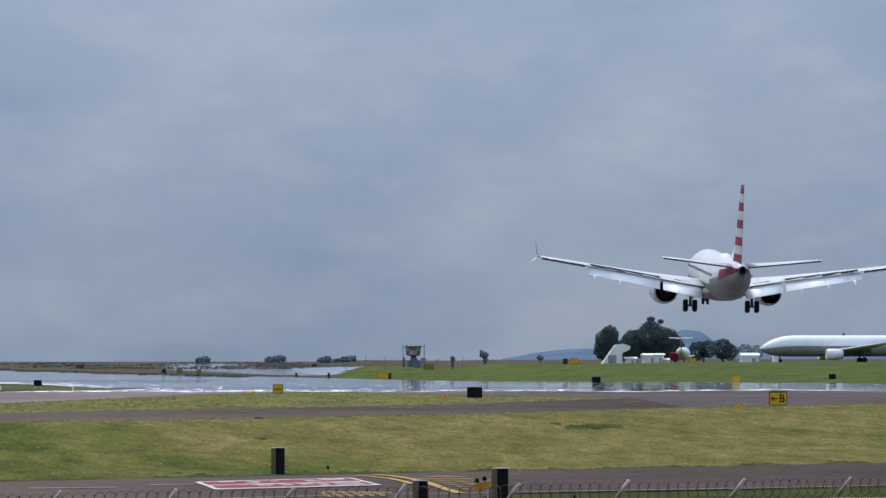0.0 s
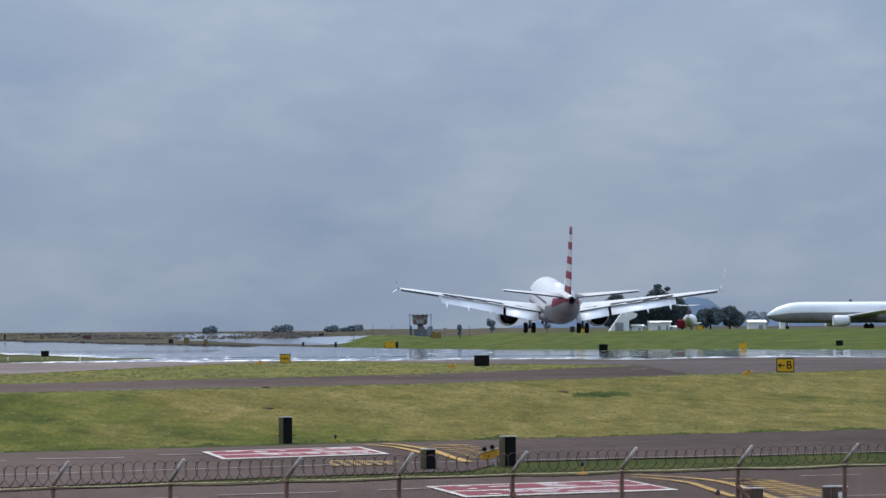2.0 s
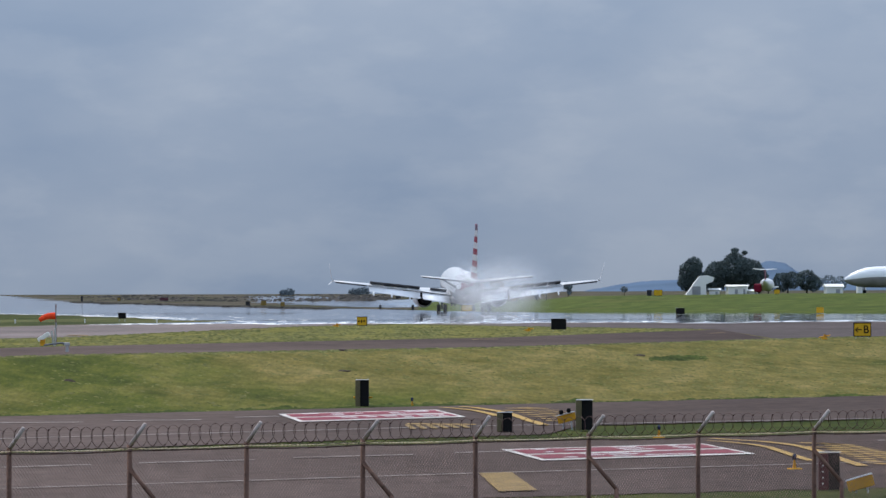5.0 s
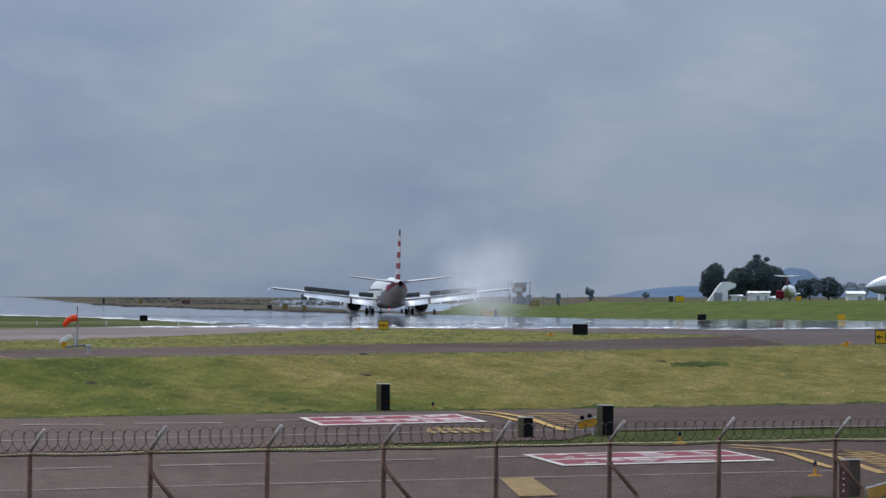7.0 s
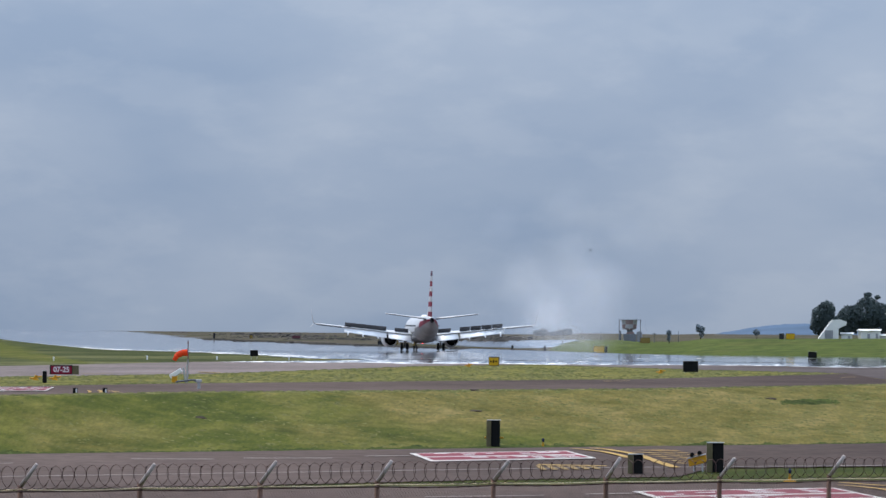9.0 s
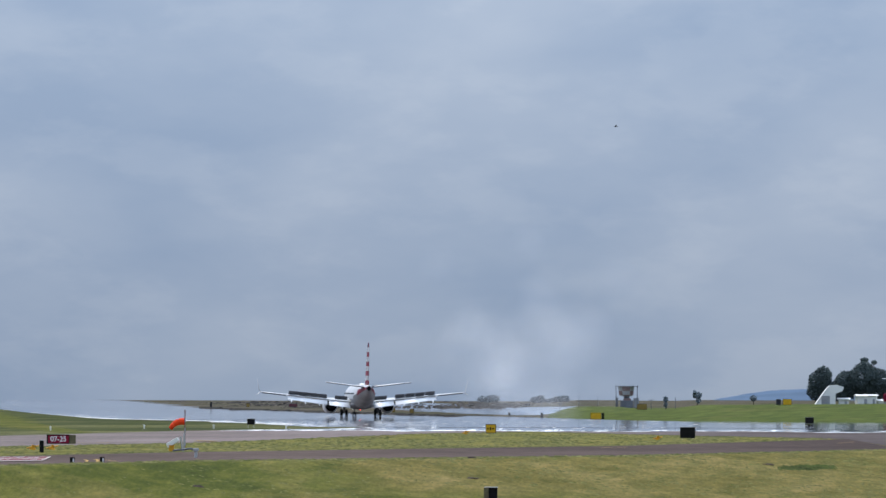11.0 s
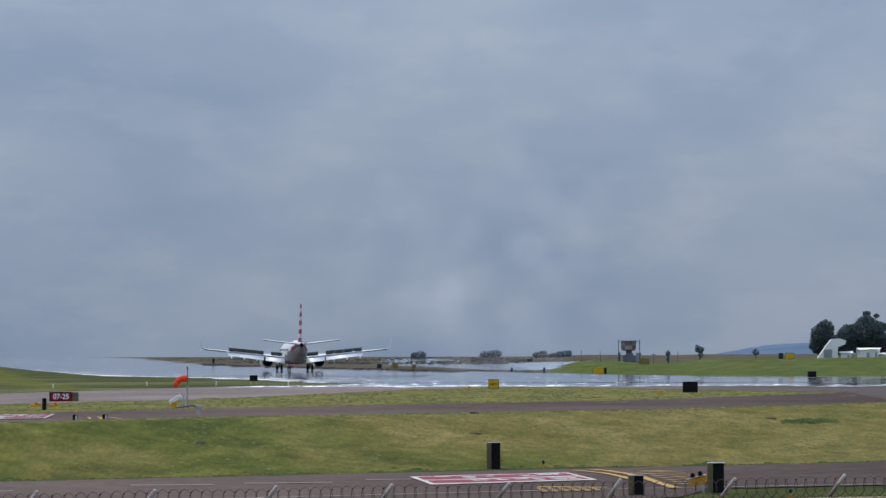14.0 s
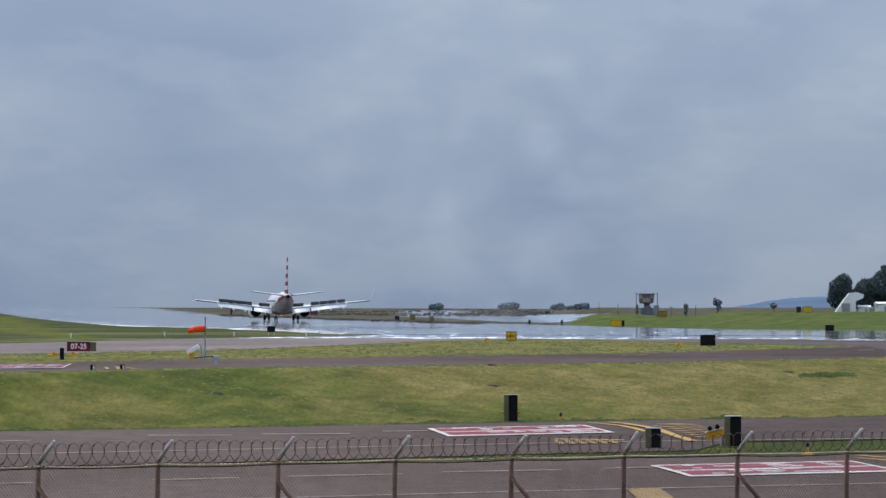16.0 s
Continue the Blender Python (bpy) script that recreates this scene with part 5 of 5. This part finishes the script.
part("case", box(bmesh.new(), 0, 0, -.02, .25, .25, .34, bevel=.015), LAMP_YELLOW, s)
part("lid", box(bmesh.new(), 0, 0, .32, .28, .28, .03), LAMP_YELLOW, s)
s = thing("pipe_stand", pose(-19.6, 392, RUNWAY_Z), "bent grey pipe and valve stand beside the taxiway", "equipment")
part("pipe", rod(rod(bmesh.new(), (-.9, 0, .32), (-.1, 0, .42), .04), (-.1, 0, .42), (.12, 0, .34), .05), STEEL_DARK, s)
part("valve", box(rod(bmesh.new(), (.14, 0, -.02), (.14, 0, .4), .08, .07, 10), .14, 0, .3, .26, .2, .14, bevel=.02), GREY_PAINT, s, "pale grey valve housing")


# ---- beyond the runway ----
def leaf_cloud(bm, blobs, count, size, rng):
    total = sum(b[3] * b[4] * b[5] for b in blobs)
    for bx, by, bz, rx, ry, rz in blobs:
        for _ in range(int(count * rx * ry * rz / total)):
            d = Vector((rng.gauss(0, 1), rng.gauss(0, 1), rng.gauss(0, 1))).normalized()
            r = rng.uniform(.45, 1.0) ** .5 * (1 + .16 * noise.noise(d * 2.3 + Vector((bx, bz, 0))))
            c = Vector((bx + d.x * rx * r, by + d.y * ry * r, bz + d.z * rz * r))
            e = size * rng.uniform(.6, 1.4)
            u = Vector((rng.uniform(-1, 1), rng.uniform(-1, 1), rng.uniform(-1, 1))).normalized()
            w = u.orthogonal().normalized()
            bm.faces.new([bm.verts.new(c + u * e), bm.verts.new(c + w * e * .7), bm.verts.new(c - u * e), bm.verts.new(c - w * e * .7)])


def tree(x, y, height, blobs, label, seed, leaves=LEAVES, count=6500, size=.19, category="tree"):
    """blobs: crown lobes in the tree's own space."""
    rng = random.Random(seed)
    z = ground_z(x, y)
    t = thing("tree", pose(x, y, z), label, category)
    bm = rod(bmesh.new(), (0, 0, -.2), (.1, 0, height * .45), height * .035, height * .022, 8)
    trunk = part("trunk", bm, BARK, t, "", True)
    for bx, by, bz, rx, ry, rz in blobs:
        part("limb", rod(bmesh.new(), (.05, 0, height * .22), (bx, by, bz), height * .018, height * .006, 6), BARK, trunk)
    bm = bmesh.new()
    leaf_cloud(bm, blobs, count, size, rng)
    part("crown", bm, leaves, t, "dense dark green crown")
    return t


tree(37.3, 1720, 7.4, [(-.3, 0, 4.2, 2.2, 2.2, 2.6), (.5, 0, 5.6, 1.7, 1.8, 1.9), (-.8, 0, 2.6, 1.9, 2, 1.9), (.9, 0, 3.0, 1.9, 2, 2.4)], "rounded dark green tree behind white buildings", 1)
tree(46.0, 1735, 9, [(0, 0, 4.6, 3.6, 3, 3.2), (-3.2, 0, 3.6, 2.8, 2.6, 3.0), (3.0, 0, 4.0, 3.0, 2.6, 3.0), (4.8, 0, 2.8, 2.2, 2.2, 2.6), (.3, 0, 7.2, 1.5, 1.6, 1.3), (-4.5, 0, 2.6, 2, 2, 2.4)], "broad dark green tree group with a raised crown", 2, count=15000, size=.19)
tree(46.3, 1736, 9.6, [(.0, 0, 8.6, .75, .7, .5), (1.9, 0, 8.2, .55, .6, .4)], "slender tree top standing above the others", 7, count=320, size=.2)
tree(57.0, 1745, 4.6, [(-1.2, 0, 2.3, 1.9, 2, 1.9), (.8, 0, 2.6, 2.0, 2, 1.8)], "low rounded dark tree beside the parked aircraft", 3, count=2200)
tree(61.0, 1750, 4.8, [(0, 0, 2.6, 2.1, 2, 2.1), (1.4, 0, 2.0, 1.6, 1.6, 1.7)], "low rounded dark tree beside the parked aircraft", 4, count=2200)
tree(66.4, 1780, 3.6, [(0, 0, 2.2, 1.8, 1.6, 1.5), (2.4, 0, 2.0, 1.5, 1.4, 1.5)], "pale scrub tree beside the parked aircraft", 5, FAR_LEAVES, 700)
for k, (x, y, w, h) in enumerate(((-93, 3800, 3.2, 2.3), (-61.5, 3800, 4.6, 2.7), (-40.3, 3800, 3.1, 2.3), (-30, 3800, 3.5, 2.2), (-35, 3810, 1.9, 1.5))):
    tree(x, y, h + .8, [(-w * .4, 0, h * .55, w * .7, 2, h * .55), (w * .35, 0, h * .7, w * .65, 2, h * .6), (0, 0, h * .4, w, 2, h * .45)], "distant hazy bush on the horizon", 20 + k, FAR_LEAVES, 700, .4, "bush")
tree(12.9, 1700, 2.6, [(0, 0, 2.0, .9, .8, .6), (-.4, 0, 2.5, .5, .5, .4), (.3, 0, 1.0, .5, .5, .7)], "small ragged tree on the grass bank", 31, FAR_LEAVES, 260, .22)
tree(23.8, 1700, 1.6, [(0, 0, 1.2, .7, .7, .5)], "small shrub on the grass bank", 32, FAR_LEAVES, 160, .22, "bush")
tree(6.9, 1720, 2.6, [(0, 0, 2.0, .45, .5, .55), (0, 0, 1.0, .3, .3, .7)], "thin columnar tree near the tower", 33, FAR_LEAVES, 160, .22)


def build_scrub():
    """Low dry scrub on the far field and along the runway's far edge."""
    rng = random.Random(41)
    spots = []
    for _ in range(2600):
        y = rng.uniform(2500, 3900)
        x = rng.uniform(-.085, -.004) * y
        h = 1.1 * max(0, .3 + noise.noise(Vector((x * .03, y * .002, 3)))) * rng.uniform(.3, 1.0)
        if x < runway_left(y) - 6 or x > runway_right(y) + 12:
            spots.append((x, y, h))
    for _ in range(1500):
        y = rng.uniform(1350, 2500)
        spots.append((runway_right(y) + shimmer(y, 2, 2.4) + rng.uniform(0, 4), y, rng.uniform(.08, .30)))
    bm = bmesh.new()
    for x, y, h in spots:
        if h < .06:
            continue
        z = ground_z(x, y)
        w = h * rng.uniform(1.0, 3.2)
        d, lean = rng.uniform(-.4, .4) * w, rng.uniform(-.5, .5) * w
        bm.faces.new([bm.verts.new(p) for p in ((x - w, y - d, z - .03), (x + w, y + d, z - .03), (x + w * .4 + lean, y + h, z + h * rng.uniform(.6, 1)), (x - w * .4 + lean, y + h, z + h))])
    ob = part("dry_scrub", bm, SCRUB)
    return tagged(ob, "low brown scrub and dry grass on the far airfield", "scrub", kind="stuff")


build_scrub()


def pole(x, y, h, r, label, arm=False):
    s = thing("utility_pole", pose(x, y, ground_z(x, y)), label, "pole", "far poles")
    part("shaft", rod(bmesh.new(), (0, 0, -.1), (0, 0, h), r, r * .7, 8), STEEL_DARK, s)
    if arm:
        part("crossarm", box(bmesh.new(), 0, 0, h * .85, .9, .1, .1), STEEL_DARK, s)


for x, y, h, arm in ((-10.1, 1710, 2.2, False), (-6.4, 1710, 2.0, False), (4.0, 1715, 2.0, True), (8.7, 1705, 2.2, False), (1.1, 1760, 1.6, True), (-14, 1730, 1.6, True)):
    pole(x, y, h, .06, "thin dark pole on the far grass", arm)


def build_tower():
    x, y = -.9, 1740
    s = thing("radar_tower", pose(x, y, ground_z(x, y)), "squat tower with faded, haze-tinted red and white tank on thin posts", "tower")
    bm = bmesh.new()
    prof = ((2.25, 1.15), (2.5, 1.42), (3.3, 1.5), (4.15, 1.58))
    n = 12
    loft(bm, [[(r * math.cos(2 * math.pi * k / n), r * math.sin(2 * math.pi * k / n), z) for k in range(n)] for z, r in prof], mi=lambda i, j: (i + j // 2) % 2)
    drum = part("drum", bm, [TANK_RED, TANK_WHITE], s, "faded red and white chequered tank, muted by haze in its colour")
    part("platform", box(bmesh.new(), .1, 0, 4.15, 4.5, 3.4, .1), STEEL_DARK, drum)
    for k in range(6):
        part("railing_post", box(bmesh.new(), -2.05 + .86 * k, -1.6, 4.25, .07, .07, .3), STEEL_DARK, drum)
    for k in (-1, 1):
        for m in (-1, 1):
            part("post", rod(bmesh.new(), (.1 + k * 2.1, m * 1.5, -.1), (.1 + k * 2.1, m * 1.5, 4.2), .07, .07, 8), STEEL_DARK, s)
    part("base", box(bmesh.new(), .1, 0, -.1, 2.5, 2.4, 1.5, bevel=.05), STEEL_DARK, s, "dark equipment block under the tank")
    part("parapet", box(bmesh.new(), .2, -1.0, 1.35, 1.5, .3, .45, bevel=.04), TANK_RED, s, "pale parapet")
    part("stem", rod(bmesh.new(), (.1, 0, 1.3), (.1, 0, 2.35), .5, .62, 12), STEEL_DARK, s)
    part("cabin", box(bmesh.new(), 2.0, .2, -.1, 1.1, 1.4, 2.0, bevel=.05), TANK_WHITE, s, "pale equipment cabin")
    part("ladder_cage", box(bmesh.new(), -1.85, .1, -.1, .5, .5, 2.1, bevel=.05), STEEL_DARK, s)
    return s


build_tower()


def build_house(x, y, w, h, d, label, turn=0):
    z = ground_z(x, y)
    s = thing("building", pose(x, y, z, 0, 0, turn), label, "building")
    part("wall", box(bmesh.new(), 0, 0, -.2, w, d, h + .2), PLASTER, s, "white plaster walls")
    bm = bmesh.new()
    loft(bm, [[(sx * (w / 2 + .3), -d / 2 - .3, h), (sx * (w / 2 + .3), 0, h + w * .16), (sx * (w / 2 + .3), d / 2 + .3, h), (sx * (w / 2 + .3), 0, h - .02)] for sx in (-1, 1)])
    part("roof", bm, PLASTER, s, "pale sheet roof")
    part("door", box(bmesh.new(), w * .2, -d / 2 - .03, -.1, w * .25, .06, h * .7), TANK_WHITE, s)
    return s


# the tall canopy with its leaning front
hx, hy = 38.4, 1690
s = thing("hangar", pose(hx, hy, ground_z(hx, hy)), "white hangar with a sloping side and overhanging roof", "building")
bm = bmesh.new()
loft(bm, [[(-3.0, yy, -.2), (1.0, yy, -.2), (1.0, yy, 2.0), (2.4, yy, 2.6), (2.6, yy, 3.3), (1.2, yy, 3.75), (-.2, yy, 3.6), (-1.2, yy, 2.4)] for yy in (-4, 4)])
part("shell", bm, PLASTER, s, "white curved shell")
part("door", box(bmesh.new(), -.9, -4.05, -.1, 1.6, .1, 1.7), TANK_WHITE, s)
build_house(41.0, 1688, 2.0, .9, 3, "small white shed beside the hangar")
build_house(44.6, 1690, 2.2, 1.5, 4, "low white building with pale roof", 6)
build_house(46.6, 1690, 1.7, 1.55, 4, "low white building with pale roof", -4)
build_house(48.6, 1690, 2.0, .55, 3, "very low white shed on the bank")
build_house(64.4, 1700, 3.2, 1.3, 4, "small white building beside scrub", 5)
build_house(70.4, 1715, 1.6, 2.4, 3, "narrow pale building beside the parked aircraft", 3)


def build_small_plane():
    """A turboprop seen from behind, tail fin and high tailplane in view."""
    x, y = 50.9, 1680
    s = thing("parked_turboprop", pose(x, y, ground_z(x, y), 0, 0, -4), "small white and red parked aircraft with a high tail", "airplane")
    bm = bmesh.new()
    loft(bm, [ring(yy, zz, r, r, 18) for yy, zz, r in ((9, 1.6, .2), (7.5, 1.6, 1.0), (5, 1.7, 1.25), (-3, 1.75, 1.25), (-6, 1.95, .95), (-9, 2.3, .45), (-10.5, 2.5, .15))])
    part("fuselage", bm, WHITE_PAINT, s, "white fuselage", True)
    part("fin", flying_surface([(2.3, -6.6, 0, 3.4, .1), (4.6, -8.2, 0, 2.3, .1)], True), LIVERY_RED, s, "red fin", True)
    for k in (-1, 1):
        part("tailplane", flying_surface([(k * .05, -8.0, 4.6, 2.0, .1), (k * 2.3, -8.4, 4.75, 1.1, .1)]), WHITE_PAINT, s, "white high tailplane", True)
        part("wing", flying_surface([(k * .8, 2.6, 1.2, 2.4, .12), (k * 2.2, 2.2, 1.3, 1.8, .1)]), WHITE_PAINT, s, "white straight wing", True)
        part("wheel", disc(bmesh.new(), (k * 1.6, 0, .35), (1, 0, 0), .35, .25, 12), RUBBER, s)
        part("strut", rod(bmesh.new(), (k * 1.6, 0, .3), (k * .9, 0, 1.2), .1), STEEL, s)
    bm = bmesh.new()
    box(bm, -1.5, -5.5, .35, 1.5, 2.0, 1.6, bevel=.2)
    part("engine_cover", bm, LIVERY_RED, s, "red engine cover")
    part("nose_wheel", disc(bmesh.new(), (0, 6.5, .3), (1, 0, 0), .3, .2, 12), RUBBER, s)


build_small_plane()


def build_parked_airliner():
    x, y = 84.0, 1655
    s = thing("parked_airliner", pose(x, y, ground_z(x, y) - .25, 0, 0, 96), "long white airliner parked behind the grass bank", "airplane")
    n = 24
    secs = []
    for a, b in zip(FUSELAGE, FUSELAGE[1:]):
        k = max(1, int(abs(a[0] - b[0]) / 1.5))
        secs += [tuple(p + (q - p) * i / k for p, q in zip(a, b)) for i in range(k)]
    secs.append(FUSELAGE[-1])
    bm = bmesh.new()
    loft(bm, [ring(a, b, c, d, n) for a, b, c, d in secs], mi=lambda i, j: 0 if math.sin(2 * math.pi * (j + .5) / n) > .12 else 1)
    body = part("fuselage", bm, [WHITE_PAINT, DULL_BELLY], s, "white fuselage with grey lower half", True)
    for i in range(40):
        part("cabin_window", box(bmesh.new(), 1.865, 12.8 - i * .55, 3.62, .03, .22, .3), GLASS_DARK, body)
    part("cockpit_window", box(bmesh.new(), 1.02, 17.6, 3.35, .5, .6, .35), GLASS_DARK, body)
    part("antenna", box(bmesh.new(), 0, 3.5, 5.25, .06, .5, .5), STEEL_DARK, body)
    for k in (-1, 1):
        wing = part("wing", flying_surface([(k * q, wing_front(q), wing_level(q), wing_chord(q), .11) for q in (1.2, 5.6, 11, 17.2)]), WING_GREY, s, "grey wing", True)
        bm = bmesh.new()
        loft(bm, [[(k * 4.83 + r * math.cos(2 * math.pi * j / 20), yy, 1.7 + r * math.sin(2 * math.pi * j / 20)) for j in range(20)] for yy, r in ((7.5, .85), (7.6, .98), (6.8, 1.1), (5.4, 1.05), (4.4, .75))])
        part("engine", bm, WHITE_PAINT, s, "white engine nacelle", True)
        part("tailplane", flying_surface([(k * q, -13.4 - (q - .4) * .66, 4.85 + (q - .4) * .125, 3.6 - (q - .4) * .36, .09) for q in (.4, 7.1)]), WING_GREY, s, "", True)
        part("main_wheel", disc(bmesh.new(), (k * 2.86, 0, .6), (1, 0, 0), .565, .8, 16), RUBBER, s)
        part("gear_leg", rod(bmesh.new(), (k * 2.86, 0, .5), (k * 2.7, 0, 2.4), .14), STEEL, s)
    part("fin", flying_surface([(5.2, -11.6, 0, 6.4, .095), (12.3, -16.6, 0, 2.4, .095)], True), WHITE_PAINT, s, "white fin", True)
    part("nose_wheel", disc(bmesh.new(), (0, 15.6, .55), (1, 0, 0), .35, .5, 14), RUBBER, s)
    part("nose_leg", rod(bmesh.new(), (0, 15.6, .5), (0, 15.5, 1.8), .09), STEEL, s)


build_parked_airliner()


def build_hills():
    """Ridges on the horizon, blue from the haze put into their colour."""
    for name, y, prof in (("hill_ridge", 4600, ((30, -2), (48, 2.6), (62, 5.0), (74, 6.6), (88, 7.4), (100, 7.0), (114, 8), (130, 13), (140, 17.4), (149, 16.0), (158, 10), (172, 6.2), (200, 4.5), (260, 3), (340, -2))),):
        bm = bmesh.new()
        rows = []
        for x in steps(prof[0][0], prof[-1][0], 120):
            h = interp(x, [p[0] for p in prof], [p[1] for p in prof]) + .5 * noise.noise(Vector((x * .12, 0, 0))) + .25 * noise.noise(Vector((x * .5, 3, 0)))
            rows.append([bm.verts.new((x, y + dy, max(-1, 2.2 + h * k))) for dy, k in ((-220, -.4), (-110, .45), (-30, .9), (0, 1), (60, .8), (220, -.4))])
        for a, b in zip(rows, rows[1:]):
            for k in range(5):
                bm.faces.new((a[k], b[k], b[k + 1], a[k + 1]))
        tagged(part(name, bm, HILL, None, "", True), "hazy blue wooded hill on the horizon", "hill", kind="structure")


build_hills()


# ---- tyre smoke and birds ----
def build_smoke():
    bm = bmesh.new()
    bmesh.ops.create_icosphere(bm, subdivisions=3, radius=1.0)
    for v in bm.verts:
        v.co *= 1 + .12 * noise.noise(v.co * 1.8)
    first = part("smoke_puff", bm, SMOKE, None, "", True)
    tagged(first, "thin white puff of tyre smoke over the runway", "smoke", "tyre smoke")
    rng = random.Random(12)
    made = []
    for i in range(48):
        ob = first if i == 0 else copy_thing(first, Matrix())
        r = rng.uniform(3.0, 5.2)
        ob.scale = (r * rng.uniform(1.0, 1.3), r, r * rng.uniform(.85, 1.1))
        made.append((ob, r, rng.random(), rng.uniform(-1, 1), rng.random()))
    return made


puffs = build_smoke()


def build_bird(label, scale):
    b = thing("bird", Matrix(), label, "bird")
    bm = bmesh.new()
    n = 12
    loft(bm, [[(y * scale, r * scale * math.cos(2 * math.pi * k / n), (z + r * math.sin(2 * math.pi * k / n)) * scale) for k in range(n)]
              for y, z, r in ((-.17, .0, .008), (-.15, .01, .026), (-.125, .012, .03), (-.09, 0, .036), (-.03, -.01, .052), (.05, -.006, .045), (.1, 0, .022), (.13, 0, .014))])
    part("body", bm, FEATHER, b, "", True)
    bm = bmesh.new()
    loft(bm, [[(x * scale, w * scale, .006 * scale), (x * scale, -w * scale, .006 * scale), (x * scale, -w * scale, -.004 * scale), (x * scale, w * scale, -.004 * scale)] for x, w in ((.11, .015), (.17, .03), (.21, .035))])
    part("tail", bm, FEATHER, b)
    part("beak", rod(bmesh.new(), (-.168 * scale, 0, 0), (-.2 * scale, 0, -.005 * scale), .008 * scale, .002 * scale, 6), BLACK, b)
    wings = []
    for k in (-1, 1):
        bm = bmesh.new()
        loft(bm, [[((-.05 + o) * scale, k * y * scale, .006 * scale), ((-.05 + o + c) * scale, k * y * scale, 0), ((-.05 + o + c) * scale, k * y * scale, -.004 * scale), ((-.05 + o) * scale, k * y * scale, -.006 * scale)]
                  for y, o, c in ((.0, 0, .11), (.06, -.01, .12), (.13, .02, .1), (.19, .07, .03))])
        wings.append((part("wing", bm, FEATHER, b), k))
    return b, wings


bird, bird_wings = build_bird("dark dove in flapping flight against the sky", 1.0)
far_bird, far_bird_wings = build_bird("tiny dark bird far off against the sky", 1.0)


# ---- what moves ----
def puff_rows(i, r, late, side, high):
    """Smoke bursts from the tyres at touchdown, then rises, spreads and drifts off."""
    t0 = 4.02 + .45 * late
    y0 = 1082 + 34 * late
    under = pose(1.5, y0, -8 - r, 0, 0, 14 * side)
    rows = [(0, under), (t0 - .1, under)]
    # seconds, middle, half width and top of the cloud
    for t, mid, half, top in ((4.1, 1.5, 1.6, 1.6), (4.5, 1.0, 4.0, 4.6), (5.0, -.6, 6.0, 7.0), (6.3, -3.4, 6.0, 9.0), (8.1, -6.4, 6.6, 11.5), (10.1, -10.4, 8.0, 13.0), (13.1, -16, 13.0, 21.0), (16.0, -18.6, 17.0, 36.0)):
        if t < t0 + .04:
            continue
        stray = 1 + .9 * smooth((t - 5) / 3) * smooth((late - .5) / .2)
        x = mid + side * max(.3, half - r * .45) * stray * (.72 + .28 * high if t > 5.5 else 1)
        z = RUNWAY_Z + .3 + high * max(.6, top - r * .6) * stray
        rows.append((t, pose(x, y0 + 6 * side, z, 0, 4 * side * (t - t0), 14 * side)))
    return rows


def flap(wings, start, beats, seconds=16.0):
    for ob, k in wings:
        rows = [(0, pose(0, 0, 0, 20 * k))]
        for j in range(beats):
            rows.append((start + j * .1, pose(0, 0, .02, (52 if j % 2 == 1 else -18) * k)))
        rows.append((seconds, pose(0, 0, 0, 20 * k)))
        walk(ob, rows)


def motions():
    walk(airliner, [(t / 2, airliner_pose(t / 2)) for t in range(33)])
    # the wings bend up in flight and settle on the ground
    for ob, s in wings:
        root = Matrix.Translation((s * 1.6, 0, 2.35))
        walk(ob, [(t, root @ pose(0, 0, 0, 0, -s * bend, 0) @ root.inverted()) for t, bend in ((0, 3.3), (3.5, 3.0), (4.2, 2.4), (5.2, 0.9), (6.5, 0.1), (16, 0))])
    for ob, x, y, z in spoilers:
        rest, up = pose(x, y, z), pose(x, y, z, -44)
        walk(ob, [(0, rest), (4.5, rest), (5.4, up), (15.9, up), (16.0, up)])
    for i, (ob, r, late, side, high) in enumerate(puffs):
        walk(ob, puff_rows(i, r, late, side, high))
    # the windsock droops, lifts and swings a little
    gusts = ((0, 30, 70), (4, 5, 25), (5, 4, 28), (7.5, 22, 40), (9, 12, 48), (10, 8, 35), (12.5, 20, 50), (14.5, 18, 52), (15.2, 8, 30), (16, 4, 16))
    for k, ob in enumerate(socks):
        rows = []
        for t, lift, droop in gusts:
            a = [radians(lift * .3), radians(lift + droop * .35), radians(lift + droop)]
            x, z = -.03, 1.62
            for j in range(k):
                x -= .28 * math.cos(a[j])
                z -= .28 * math.sin(a[j])
            rows.append((t, pose(x, 0, z, 0, -math.degrees(a[k]), 0)))
        walk(ob, rows)
    # a dove crosses the view from right to left
    walk(bird, [(0, pose(360, 165, 2)), (14.7, pose(7.4, 118, 5.7)), (14.9, pose(2.46, 118, 5.85)), (15.0, pose(.02, 118, 5.98)), (15.1, pose(-2.47, 118, 6.34)), (15.2, pose(-4.93, 118, 6.45)), (15.3, pose(-7.48, 118, 6.58)), (15.5, pose(-12.4, 118, 6.8)), (16.0, pose(-25, 118, 7.3))])
    flap(bird_wings, 14.6, 10)
    walk(far_bird, [(0, pose(-320, 800, 5)), (7.2, pose(-58, 800, 5)), (8, pose(-14, 800, 7)), (8.5, pose(-9, 800, 8.2)), (9, pose(-4, 800, 12.1)), (10, pose(.4, 800, 16.8)), (12.3, pose(-7.4, 800, 52)), (16, pose(-30, 800, 75))])
    flap(far_bird_wings, 8.0, 30)


motions()
